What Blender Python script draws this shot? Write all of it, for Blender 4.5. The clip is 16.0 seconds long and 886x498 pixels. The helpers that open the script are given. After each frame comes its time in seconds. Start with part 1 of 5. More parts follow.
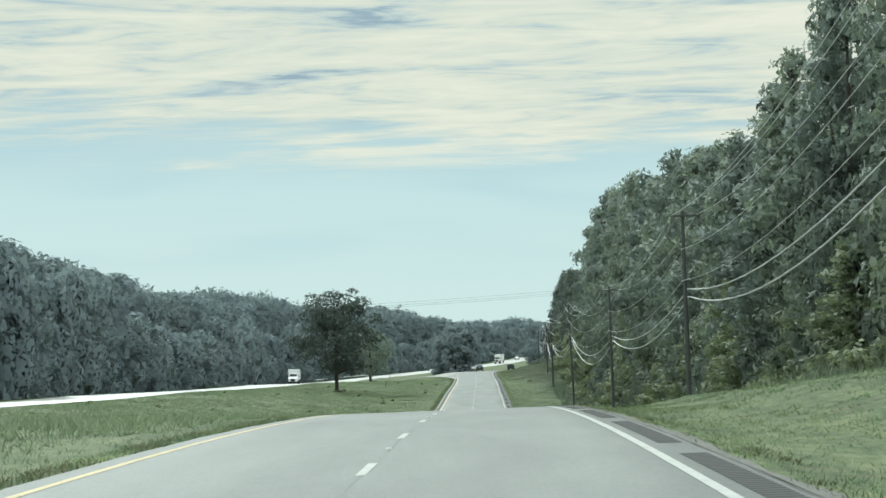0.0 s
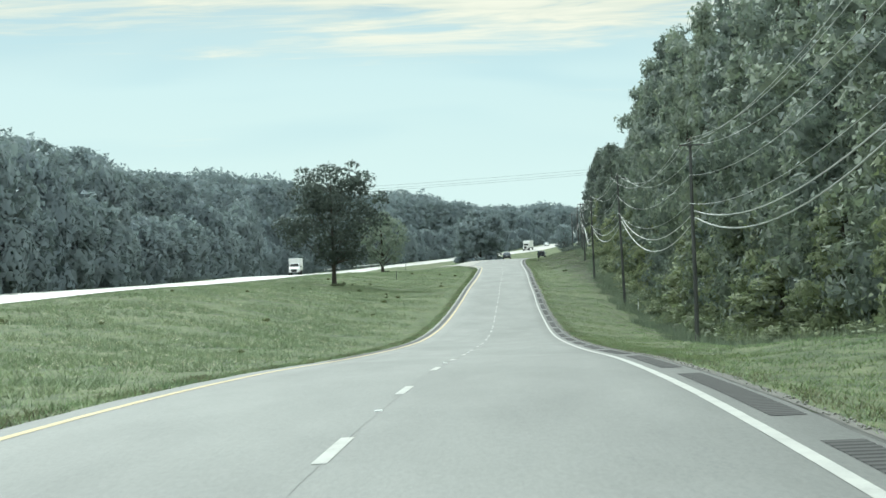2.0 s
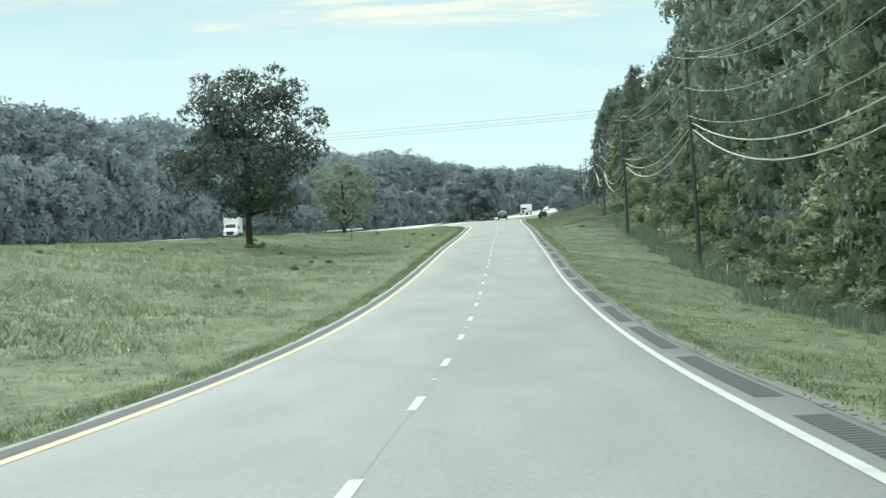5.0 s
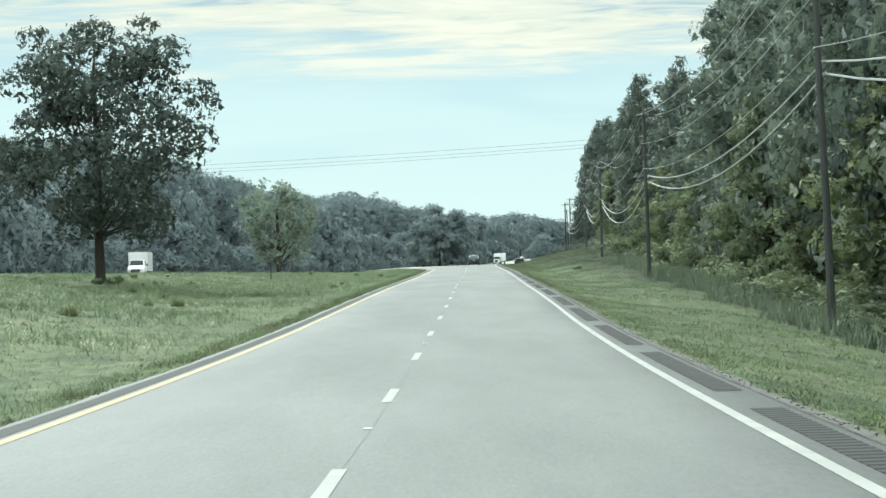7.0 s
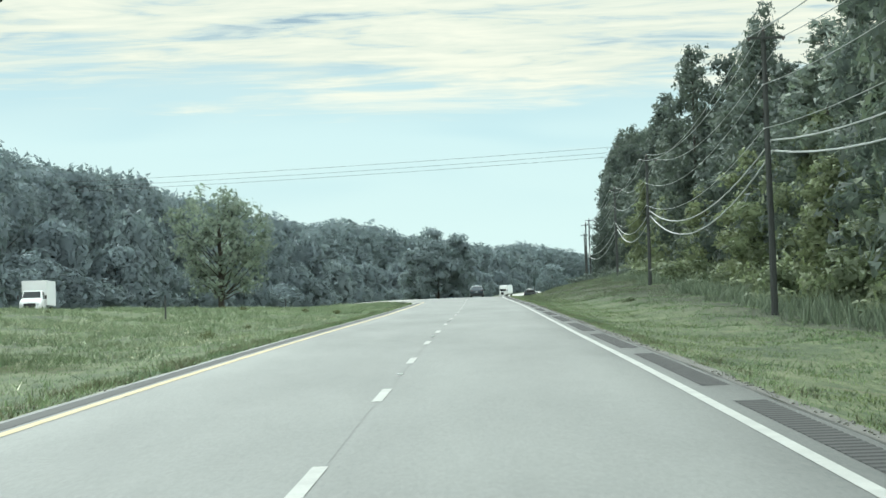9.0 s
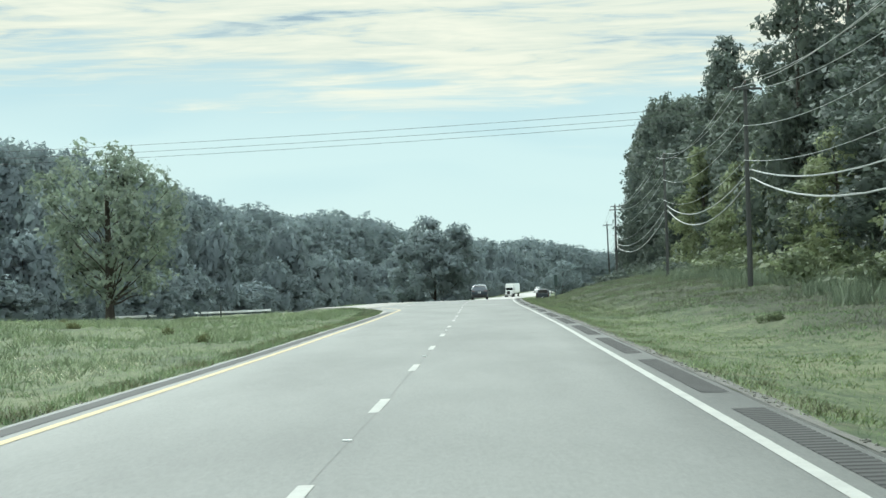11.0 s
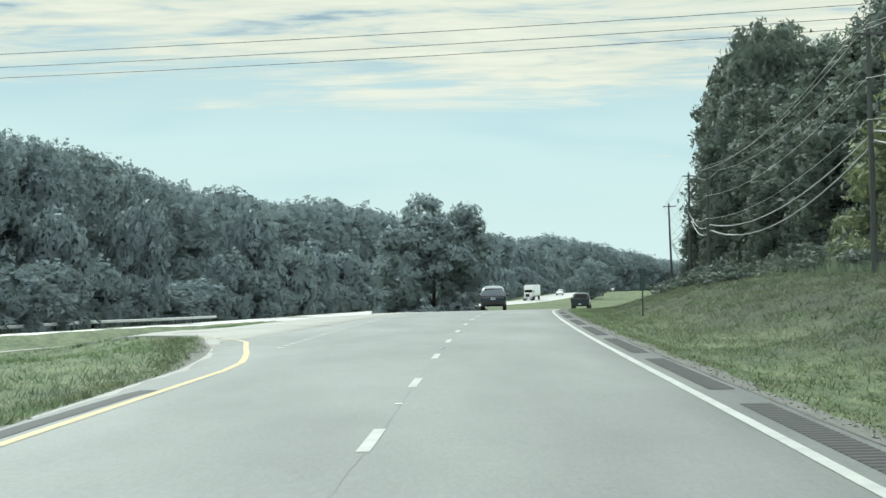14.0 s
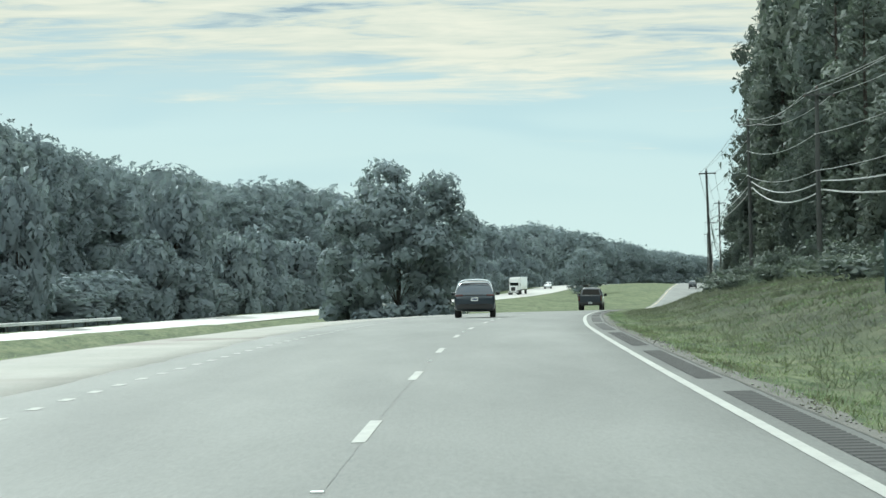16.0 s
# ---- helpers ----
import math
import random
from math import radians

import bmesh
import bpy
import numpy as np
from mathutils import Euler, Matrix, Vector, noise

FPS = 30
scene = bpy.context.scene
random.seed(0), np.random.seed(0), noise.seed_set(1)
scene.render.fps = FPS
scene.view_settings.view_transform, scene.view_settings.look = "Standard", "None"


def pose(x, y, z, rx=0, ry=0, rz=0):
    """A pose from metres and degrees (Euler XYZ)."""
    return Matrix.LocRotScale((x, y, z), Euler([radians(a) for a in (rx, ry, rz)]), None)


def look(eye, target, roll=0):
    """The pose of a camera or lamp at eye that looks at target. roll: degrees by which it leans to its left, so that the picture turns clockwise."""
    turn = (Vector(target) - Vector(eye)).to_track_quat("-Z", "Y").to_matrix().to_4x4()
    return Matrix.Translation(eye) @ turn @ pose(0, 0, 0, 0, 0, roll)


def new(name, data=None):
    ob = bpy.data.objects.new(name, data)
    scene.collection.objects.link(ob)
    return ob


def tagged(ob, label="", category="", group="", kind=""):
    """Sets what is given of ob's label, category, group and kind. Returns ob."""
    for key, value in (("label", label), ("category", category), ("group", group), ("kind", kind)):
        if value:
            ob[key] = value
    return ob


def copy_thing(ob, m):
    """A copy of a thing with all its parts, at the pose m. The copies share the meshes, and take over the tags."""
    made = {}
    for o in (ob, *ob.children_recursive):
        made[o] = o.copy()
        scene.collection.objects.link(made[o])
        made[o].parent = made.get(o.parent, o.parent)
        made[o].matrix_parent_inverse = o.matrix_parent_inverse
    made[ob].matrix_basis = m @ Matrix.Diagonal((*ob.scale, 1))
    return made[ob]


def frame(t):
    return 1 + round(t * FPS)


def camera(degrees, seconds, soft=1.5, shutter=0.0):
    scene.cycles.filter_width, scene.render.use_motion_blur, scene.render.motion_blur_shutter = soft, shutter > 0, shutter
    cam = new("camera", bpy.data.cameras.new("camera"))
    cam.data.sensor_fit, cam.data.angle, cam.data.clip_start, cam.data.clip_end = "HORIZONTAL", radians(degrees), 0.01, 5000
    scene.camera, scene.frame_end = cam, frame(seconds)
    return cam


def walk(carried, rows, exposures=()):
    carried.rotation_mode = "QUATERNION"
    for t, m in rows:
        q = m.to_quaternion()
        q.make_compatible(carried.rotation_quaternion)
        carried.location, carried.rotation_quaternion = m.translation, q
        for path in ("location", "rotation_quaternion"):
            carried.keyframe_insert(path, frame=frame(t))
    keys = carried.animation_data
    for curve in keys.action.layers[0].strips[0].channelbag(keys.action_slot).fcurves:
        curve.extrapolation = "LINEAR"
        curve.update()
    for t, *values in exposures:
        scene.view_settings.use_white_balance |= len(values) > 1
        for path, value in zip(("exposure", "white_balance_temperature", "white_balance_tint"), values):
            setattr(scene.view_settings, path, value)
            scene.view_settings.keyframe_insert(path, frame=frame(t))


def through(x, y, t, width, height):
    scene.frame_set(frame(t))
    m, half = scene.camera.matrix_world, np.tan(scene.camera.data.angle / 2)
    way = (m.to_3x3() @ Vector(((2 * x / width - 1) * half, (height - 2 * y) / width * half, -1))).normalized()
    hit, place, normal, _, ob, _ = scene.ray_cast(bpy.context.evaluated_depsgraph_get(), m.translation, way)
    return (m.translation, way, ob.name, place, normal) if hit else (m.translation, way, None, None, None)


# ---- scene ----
import itertools

# camera: a phone behind the windscreen, zoomed in; metres and degrees
cam = camera(22.28, 16.0)
PATH = [
    (0, 0.816, 8.00, 1.903, 92.783, 1.721, -0.073),
    (0.5, 1.162, 22.35, 1.911, 92.208, 1.627, -0.199),
    (1, 1.472, 36.73, 1.978, 91.308, 1.458, -0.039),
    (1.5, 1.772, 51.14, 1.910, 90.501, 1.668, 0.301),
    (2, 2.036, 65.43, 1.803, 89.932, 2.014, 0.644),
    (2.5, 2.315, 79.78, 1.622, 89.579, 2.298, 0.842),
    (3, 2.564, 94.30, 1.314, 89.274, 2.670, 0.811),
    (3.5, 2.775, 109.09, 0.853, 89.112, 3.152, 0.625),
    (6, 3.997, 184.28, -1.785, 89.578, 1.899, 0.187),
    (6.5, 4.274, 199.35, -2.086, 90.138, 1.587, -0.083),
    (7, 4.564, 214.54, -2.307, 90.525, 1.477, -0.178),
    (7.5, 4.902, 229.81, -2.424, 90.885, 1.554, -0.082),
    (8, 5.229, 245.10, -2.449, 91.175, 1.586, 0.005),
    (8.5, 5.543, 260.46, -2.421, 91.376, 1.610, -0.040),
    (11, 7.062, 337.69, -1.745, 91.320, 1.427, 0.061),
    (11.5, 7.330, 352.97, -1.631, 91.275, 1.242, 0.229),
    (12, 7.651, 368.19, -1.546, 91.301, 1.139, 0.355),
    (12.5, 7.877, 383.45, -1.432, 91.319, 1.021, 0.442),
    (13, 8.091, 398.73, -1.319, 91.355, 1.015, 0.435),
    (13.5, 8.326, 413.99, -1.207, 91.386, 0.903, 0.415),
    (14, 8.547, 429.20, -1.089, 91.341, 0.820, 0.433),
    (14.5, 8.769, 444.35, -0.987, 91.272, 0.749, 0.475),
    (15, 8.985, 459.47, -0.866, 91.198, 0.654, 0.494),
    (15.5, 9.170, 474.65, -0.759, 91.154, 0.704, 0.382),
    (16, 9.440, 489.79, -0.651, 91.140, 0.893, -0.037),
]
walk(cam, [(t, pose(x, y, z, a, b, c)) for t, x, y, z, a, b, c in PATH], [(t, e, 5700, -5) for t, e in ((0, 0.05), (1.5, 0.18), (3.5, 0.36), (7, 0.34), (11, 0.25), (14.5, 0.16), (16, 0.14))])

# ---------------------------------------------------------------- world, sun, exposure
SUN_AZ, SUN_EL = radians(-21), radians(31)      # from +y towards +x; ahead and to the left
sun_data = bpy.data.lights.new("sun", "SUN")
sun_data.energy, sun_data.angle, sun_data.color = 4.1, radians(0.8), (1.0, 0.95, 0.86)
sun = new("sun", sun_data)
to_sun = Vector((math.sin(SUN_AZ) * math.cos(SUN_EL), math.cos(SUN_AZ) * math.cos(SUN_EL), math.sin(SUN_EL)))
sun.matrix_world = look(to_sun * 100, (0, 0, 0))


def node(nt, kind, **values):
    n = nt.nodes.new(kind)
    for key, value in values.items():
        if key in n.inputs:
            n.inputs[key].default_value = value
    return n


def ramp(nt, fac, stops, mode="LINEAR"):
    r = nt.nodes.new("ShaderNodeValToRGB")
    r.color_ramp.interpolation = mode
    els = r.color_ramp.elements
    while len(els) < len(stops):
        els.new(0.5)
    for e, (pos, col) in zip(els, stops):
        e.position, e.color = pos, (*col, 1)
    nt.links.new(fac, r.inputs[0])
    return r.outputs[0]


def mathn(nt, op, a, b=None, clamp=False):
    m = nt.nodes.new("ShaderNodeMath")
    m.operation, m.use_clamp = op, clamp
    for i, v in enumerate((a, b)):
        if v is None:
            continue
        if isinstance(v, (int, float)):
            m.inputs[i].default_value = v
        else:
            nt.links.new(v, m.inputs[i])
    return m.outputs[0]


def mixc(nt, fac, a, b, mode="MIX"):
    m = nt.nodes.new("ShaderNodeMix")
    m.data_type, m.blend_type = "RGBA", mode
    for sock, v in ((m.inputs[0], fac), (m.inputs[6], a), (m.inputs[7], b)):
        if isinstance(v, (int, float)):
            sock.default_value = v
        elif isinstance(v, tuple):
            sock.default_value = (*v, 1)
        else:
            nt.links.new(v, sock)
    return m.outputs[2]


def build_world():
    """A bright sky behind thin high cloud: clear and pale low down, streaked cream cloud above, brightest overhead."""
    w = bpy.data.worlds.new("sky")
    scene.world = w
    w.use_nodes = True
    nt = w.node_tree
    nt.nodes.clear()
    sky = nt.nodes.new("ShaderNodeTexSky")
    sky.sky_type, sky.sun_disc = "NISHITA", False
    sky.sun_elevation, sky.sun_rotation = SUN_EL, SUN_AZ
    sky.air_density, sky.dust_density, sky.ozone_density = 1.0, 1.6, 1.0
    co = nt.nodes.new("ShaderNodeTexCoord")
    sep = nt.nodes.new("ShaderNodeSeparateXYZ")
    nt.links.new(co.outputs["Generated"], sep.inputs[0])
    up = mathn(nt, "MAXIMUM", sep.outputs[2], 0.0)
    az = mathn(nt, "ARCTAN2", sep.outputs[0], sep.outputs[1])
    # the cloud sheet foreshortens towards the horizon
    height = mathn(nt, "DIVIDE", up, mathn(nt, "ADD", mathn(nt, "MULTIPLY", up, 0.9), 0.16))
    com = nt.nodes.new("ShaderNodeCombineXYZ")
    nt.links.new(az, com.inputs[0])
    nt.links.new(height, com.inputs[1])

    def layer(sx, sy, detail, rough, distort, shift, tilt=0.0):
        mp = nt.nodes.new("ShaderNodeMapping")
        mp.inputs["Scale"].default_value = (sx, sy, 1)
        mp.inputs["Location"].default_value = (shift, shift * 0.7, 0)
        mp.inputs["Rotation"].default_value = (0, 0, radians(tilt))
        nt.links.new(com.outputs[0], mp.inputs[0])
        n = node(nt, "ShaderNodeTexNoise", Scale=1.0, Detail=detail, Roughness=rough, Distortion=distort)
        nt.links.new(mp.outputs[0], n.inputs["Vector"])
        return n.outputs["Fac"]

    def smooth(value, lo, hi, a, b):
        r = nt.nodes.new("ShaderNodeMapRange")
        r.interpolation_type = "SMOOTHSTEP"
        for key, v in (("From Min", lo), ("From Max", hi), ("To Min", a), ("To Max", b)):
            r.inputs[key].default_value = v
        nt.links.new(value, r.inputs["Value"])
        return r.outputs[0]

    broad = layer(5.0, 11.0, 4.0, 0.5, 0.4, 2.3)
    bands = layer(6.5, 30.0, 6.0, 0.56, 1.0, 5.1, 2.0)
    wisps = layer(16.0, 80.0, 6.0, 0.60, 1.2, 1.4, 3.0)
    mass = mathn(nt, "ADD", mathn(nt, "MULTIPLY", broad, 0.40), mathn(nt, "ADD", mathn(nt, "MULTIPLY", bands, 0.40), mathn(nt, "MULTIPLY", wisps, 0.20)))
    cover = mathn(nt, "ADD", mass, smooth(up, 0.062, 0.130, -0.16, 0.15))
    mask = ramp(nt, cover, [(0.425, (0, 0, 0)), (0.60, (1, 1, 1))], "EASE")
    grain = mathn(nt, "ADD", mathn(nt, "MULTIPLY", bands, 0.62), mathn(nt, "MULTIPLY", wisps, 0.38))
    tone = ramp(nt, grain, [(0.37, (0.36, 0.42, 0.465)), (0.435, (0.61, 0.62, 0.575)), (0.485, (0.75, 0.70, 0.58)), (0.60, (0.88, 0.78, 0.63))])
    blue = mixc(nt, 1.0, sky.outputs[0], (0.105, 0.105, 0.105), "MULTIPLY")
    haze = ramp(nt, up, [(0.0, (0.72, 0.78, 0.72)), (0.04, (0.66, 0.735, 0.695)), (0.075, (0.605, 0.695, 0.68)), (0.11, (0.48, 0.57, 0.585)), (0.135, (0.41, 0.49, 0.52)), (0.17, (0.33, 0.41, 0.47))])
    hollows = layer(6.0, 9.0, 2.0, 0.5, 0.3, 8.6)
    haze = mixc(nt, mathn(nt, "MULTIPLY", smooth(hollows, 0.47, 0.68, 0.0, 0.40), smooth(up, 0.03, 0.07, 0.0, 1.0)), haze, (0.43, 0.57, 0.62), "MIX")
    haze = mixc(nt, smooth(up, 0.17, 0.30, 0.0, 1.0), haze, ramp(nt, up, [(0.0, (0.72, 0.78, 0.72)), (0.26, (0.80, 0.83, 0.83)), (0.45, (1.18, 1.18, 1.15)), (0.8, (1.45, 1.45, 1.41))]))
    veil = ramp(nt, up, [(0.0, (1, 1, 1)), (0.12, (0.94, 0.94, 0.94)), (0.6, (0.9, 0.9, 0.9))])
    base = mixc(nt, veil, blue, haze)
    bright = mixc(nt, smooth(up, 0.18, 0.7, 0.0, 1.0), tone, mixc(nt, 1.0, tone, (2.5, 2.6, 2.85), "MULTIPLY"))
    full = mixc(nt, mask, base, bright)
    bg = nt.nodes.new("ShaderNodeBackground")
    nt.links.new(full, bg.inputs[0])
    bg.inputs[1].default_value = 1.0
    out = nt.nodes.new("ShaderNodeOutputWorld")
    nt.links.new(bg.outputs[0], out.inputs[0])


build_world()

# ---------------------------------------------------------------- materials


def surface(name, c1, c2, scale=1.0, rough=0.85, fine=14.0, bump=0.0, bump_scale=40.0, metal=0.0, spots=None, stretch=(1, 1, 1), by_object=0.0, coat=0.0, gloss=0.5):
    """A two-scale procedural surface between two colours."""
    m = bpy.data.materials.new(name)
    m.use_nodes = True
    nt = m.node_tree
    b = nt.nodes["Principled BSDF"]
    co = nt.nodes.new("ShaderNodeTexCoord")
    mp = nt.nodes.new("ShaderNodeMapping")
    mp.inputs["Scale"].default_value = stretch
    nt.links.new(co.outputs["Object"], mp.inputs[0])
    n1 = node(nt, "ShaderNodeTexNoise", Scale=scale, Detail=4.0, Roughness=0.6)
    n2 = node(nt, "ShaderNodeTexNoise", Scale=scale * fine, Detail=4.0, Roughness=0.65)
    for n in (n1, n2):
        nt.links.new(mp.outputs[0], n.inputs["Vector"])
    f = mathn(nt, "ADD", mathn(nt, "MULTIPLY", n1.outputs["Fac"], 0.6), mathn(nt, "MULTIPLY", n2.outputs["Fac"], 0.4))
    if by_object:
        oi = nt.nodes.new("ShaderNodeObjectInfo")
        f = mathn(nt, "ADD", f, mathn(nt, "MULTIPLY", mathn(nt, "SUBTRACT", oi.outputs["Random"], 0.5), by_object))
    col = ramp(nt, f, [(0.36, c1), (0.64, c2)])
    if spots:
        n3 = node(nt, "ShaderNodeTexNoise", Scale=spots[1], Detail=2.0)
        nt.links.new(co.outputs["Object"], n3.inputs["Vector"])
        col = mixc(nt, ramp(nt, n3.outputs["Fac"], [(spots[2], (0, 0, 0)), (spots[2] + 0.08, (1, 1, 1))]), col, spots[0])
    nt.links.new(col, b.inputs["Base Color"])
    b.inputs["Roughness"].default_value, b.inputs["Metallic"].default_value = rough, metal
    b.inputs["Coat Weight"].default_value, b.inputs["Specular IOR Level"].default_value = coat, gloss
    if bump:
        n4 = node(nt, "ShaderNodeTexNoise", Scale=bump_scale, Detail=3.0)
        nt.links.new(co.outputs["Object"], n4.inputs["Vector"])
        bp = node(nt, "ShaderNodeBump", Strength=bump, Distance=0.02)
        nt.links.new(n4.outputs["Fac"], bp.inputs["Height"])
        nt.links.new(bp.outputs[0], b.inputs["Normal"])
    return m


def leaf_material(name, dark, mid, light, through=0.32, by_object=0.35, patch=0.0, grain=0.0, open_share=0.47):
    """Leaves: colour by leaf and by tree, with light passing through them; sprays are broken into leaves of a given grain per metre."""
    m = bpy.data.materials.new(name)
    m.use_nodes = True
    nt = m.node_tree
    nt.nodes.clear()
    geo, oi = nt.nodes.new("ShaderNodeNewGeometry"), nt.nodes.new("ShaderNodeObjectInfo")
    r = mathn(nt, "ADD", mathn(nt, "MULTIPLY", geo.outputs["Random Per Island"], 1 - by_object), mathn(nt, "MULTIPLY", oi.outputs["Random"], by_object))
    if patch:
        co = nt.nodes.new("ShaderNodeTexCoord")
        n1 = node(nt, "ShaderNodeTexNoise", Scale=0.16, Detail=5.0, Roughness=0.65)
        nt.links.new(co.outputs["Object"], n1.inputs["Vector"])
        r = mathn(nt, "ADD", mathn(nt, "MULTIPLY", r, 0.55), mathn(nt, "ADD", mathn(nt, "MULTIPLY", n1.outputs["Fac"], patch), 0.25 - patch * 0.5))
    col = ramp(nt, r, [(0.1, dark), (0.5, mid), (0.92, light)])
    d = nt.nodes.new("ShaderNodeBsdfPrincipled")
    d.inputs["Roughness"].default_value, d.inputs["Specular IOR Level"].default_value = 0.8, 0.08
    t = nt.nodes.new("ShaderNodeBsdfTranslucent")
    mx = nt.nodes.new("ShaderNodeAddShader")
    nt.links.new(col, d.inputs["Base Color"])
    nt.links.new(mixc(nt, 1.0, col, (2.1 * through, 2.25 * through, 1.85 * through), "MULTIPLY"), t.inputs["Color"])
    nt.links.new(d.outputs[0], mx.inputs[0])
    nt.links.new(t.outputs[0], mx.inputs[1])
    out = nt.nodes.new("ShaderNodeOutputMaterial")
    if grain:
        at = nt.nodes.new("ShaderNodeTexCoord")
        n2 = node(nt, "ShaderNodeTexNoise", Scale=grain, Detail=2.0, Roughness=0.7)
        nt.links.new(at.outputs["Object"], n2.inputs["Vector"])
        gaps = nt.nodes.new("ShaderNodeMixShader")
        nt.links.new(mathn(nt, "GREATER_THAN", n2.outputs["Fac"], open_share), gaps.inputs[0])
        nt.links.new(nt.nodes.new("ShaderNodeBsdfTransparent").outputs[0], gaps.inputs[1])
        nt.links.new(mx.outputs[0], gaps.inputs[2])
        nt.links.new(gaps.outputs[0], out.inputs[0])
    else:
        nt.links.new(mx.outputs[0], out.inputs[0])
    return m


def grass_ground():
    """Turf: broad patches, clumps and fine blades, straw and green, with clump relief."""
    m = bpy.data.materials.new("mown_grass_ground")
    m.use_nodes = True
    nt = m.node_tree
    b = nt.nodes["Principled BSDF"]
    co = nt.nodes.new("ShaderNodeTexCoord")

    mown = nt.nodes.new("ShaderNodeMapping")
    mown.inputs["Scale"].default_value = (1, 0.22, 1)                  # combed along the road by the mower
    nt.links.new(co.outputs["Object"], mown.inputs[0])

    def layer(scale, detail, rough=0.6, combed=False):
        n = node(nt, "ShaderNodeTexNoise", Scale=scale, Detail=detail, Roughness=rough)
        nt.links.new(mown.outputs[0] if combed else co.outputs["Object"], n.inputs["Vector"])
        return n.outputs["Fac"]

    broad, clump, tuft, fine = layer(0.13, 4.0), layer(0.9, 4.0, 0.6, True), layer(3.6, 5.0, 0.7, True), layer(15.0, 3.0, 0.7, True)
    f = mathn(nt, "ADD", mathn(nt, "ADD", mathn(nt, "MULTIPLY", broad, 0.22), mathn(nt, "MULTIPLY", clump, 0.30)), mathn(nt, "ADD", mathn(nt, "MULTIPLY", tuft, 0.30), mathn(nt, "MULTIPLY", fine, 0.18)))
    col = ramp(nt, f, [(0.38, (0.030, 0.046, 0.025)), (0.46, (0.062, 0.082, 0.042)), (0.52, (0.093, 0.114, 0.058)), (0.60, (0.135, 0.149, 0.084))])
    straw = ramp(nt, layer(0.45, 5.0, 0.7), [(0.56, (0, 0, 0)), (0.68, (0.55, 0.55, 0.55))])
    col = mixc(nt, straw, col, (0.125, 0.115, 0.072))
    wild = nt.nodes.new("ShaderNodeAttribute")
    wild.attribute_name = "unmown"
    olive = ramp(nt, f, [(0.40, (0.022, 0.028, 0.018)), (0.50, (0.043, 0.051, 0.031)), (0.60, (0.070, 0.076, 0.047))])
    nt.links.new(mixc(nt, wild.outputs["Fac"], col, olive), b.inputs["Base Color"])
    b.inputs["Roughness"].default_value, b.inputs["Specular IOR Level"].default_value = 0.95, 0.1
    h = mathn(nt, "ADD", mathn(nt, "MULTIPLY", clump, 0.5), mathn(nt, "ADD", mathn(nt, "MULTIPLY", tuft, 0.35), mathn(nt, "MULTIPLY", fine, 0.10)))
    bp = node(nt, "ShaderNodeBump", Strength=0.8, Distance=0.16)
    nt.links.new(h, bp.inputs["Height"])
    nt.links.new(bp.outputs[0], b.inputs["Normal"])
    return m


def plain(name, col, rough=0.5, metal=0.0, coat=0.0):
    m = bpy.data.materials.new(name)
    m.use_nodes = True
    b = m.node_tree.nodes["Principled BSDF"]
    b.inputs["Base Color"].default_value = (*col, 1)
    b.inputs["Roughness"].default_value, b.inputs["Metallic"].default_value, b.inputs["Coat Weight"].default_value = rough, metal, coat
    return m


ASPHALT = surface("worn_asphalt", (0.0922, 0.0968, 0.0937), (0.1490, 0.1545, 0.1480), 0.45, 0.84, 60.0, 0.25, 90.0, stretch=(1, 0.16, 1), gloss=0.4)
ASPHALT_OLD = surface("bleached_asphalt", (0.172, 0.1712, 0.156), (0.24, 0.2344, 0.212), 0.22, 0.85, 40.0, 0.25, 80.0, spots=((0.1424, 0.124, 0.1128), 0.16, 0.57), gloss=0.4)
ROAD_PALE = surface("sun_bleached_concrete", (0.2295, 0.2295, 0.2205), (0.297, 0.2943, 0.279), 0.25, 0.6, 40.0, 0.15, 60.0)
GUTTER = surface("dark_pavement_edge", (0.0407, 0.0429, 0.0407), (0.0703, 0.071, 0.0666), 1.0, 0.9, 14.0, 0.3, 40.0, gloss=0.2)
# near black: the shade inside the milled grooves is put into the colour
GROOVE_SHADE = surface("milled_groove_shade", (0.017, 0.0175, 0.018), (0.028, 0.0285, 0.029), 3.0, 0.95, 12.0, gloss=0.2)
JOINT = surface("pavement_joint_tar", (0.08064, 0.084, 0.08176), (0.1254, 0.1288, 0.1254), 1.5, 0.9, 10.0)
RUMBLE = surface("milled_asphalt", (0.0342, 0.0351, 0.036), (0.0495, 0.0504, 0.0504), 2.0, 0.9, 20.0, gloss=0.2)
WHITE_PAINT = surface("white_road_paint", (0.27, 0.275, 0.262), (0.345, 0.347, 0.33), 1.5, 0.85, 20.0, spots=((0.212, 0.212, 0.204), 9.0, 0.70), gloss=0.25)
YELLOW_PAINT = surface("yellow_road_paint", (0.34, 0.275, 0.150), (0.40, 0.335, 0.205), 1.5, 0.85, 20.0, spots=((0.212, 0.204, 0.17), 9.0, 0.66), gloss=0.25)
GROUND = grass_ground()
DIRT = surface("gravelly_dirt", (0.0592, 0.058, 0.05208), (0.1064, 0.104, 0.092), 1.2, 0.95, 20.0, 0.6, 30.0)
PALE_GRIT = surface("pale_washed_grit", (0.15, 0.15, 0.135), (0.24, 0.238, 0.215), 2.2, 0.95, 20.0, 0.5, 30.0)
BARK = surface("bark", (0.035, 0.031, 0.027), (0.075, 0.066, 0.056), 3.0, 0.95, 6.0, 0.7, 18.0, stretch=(1, 1, 0.25))
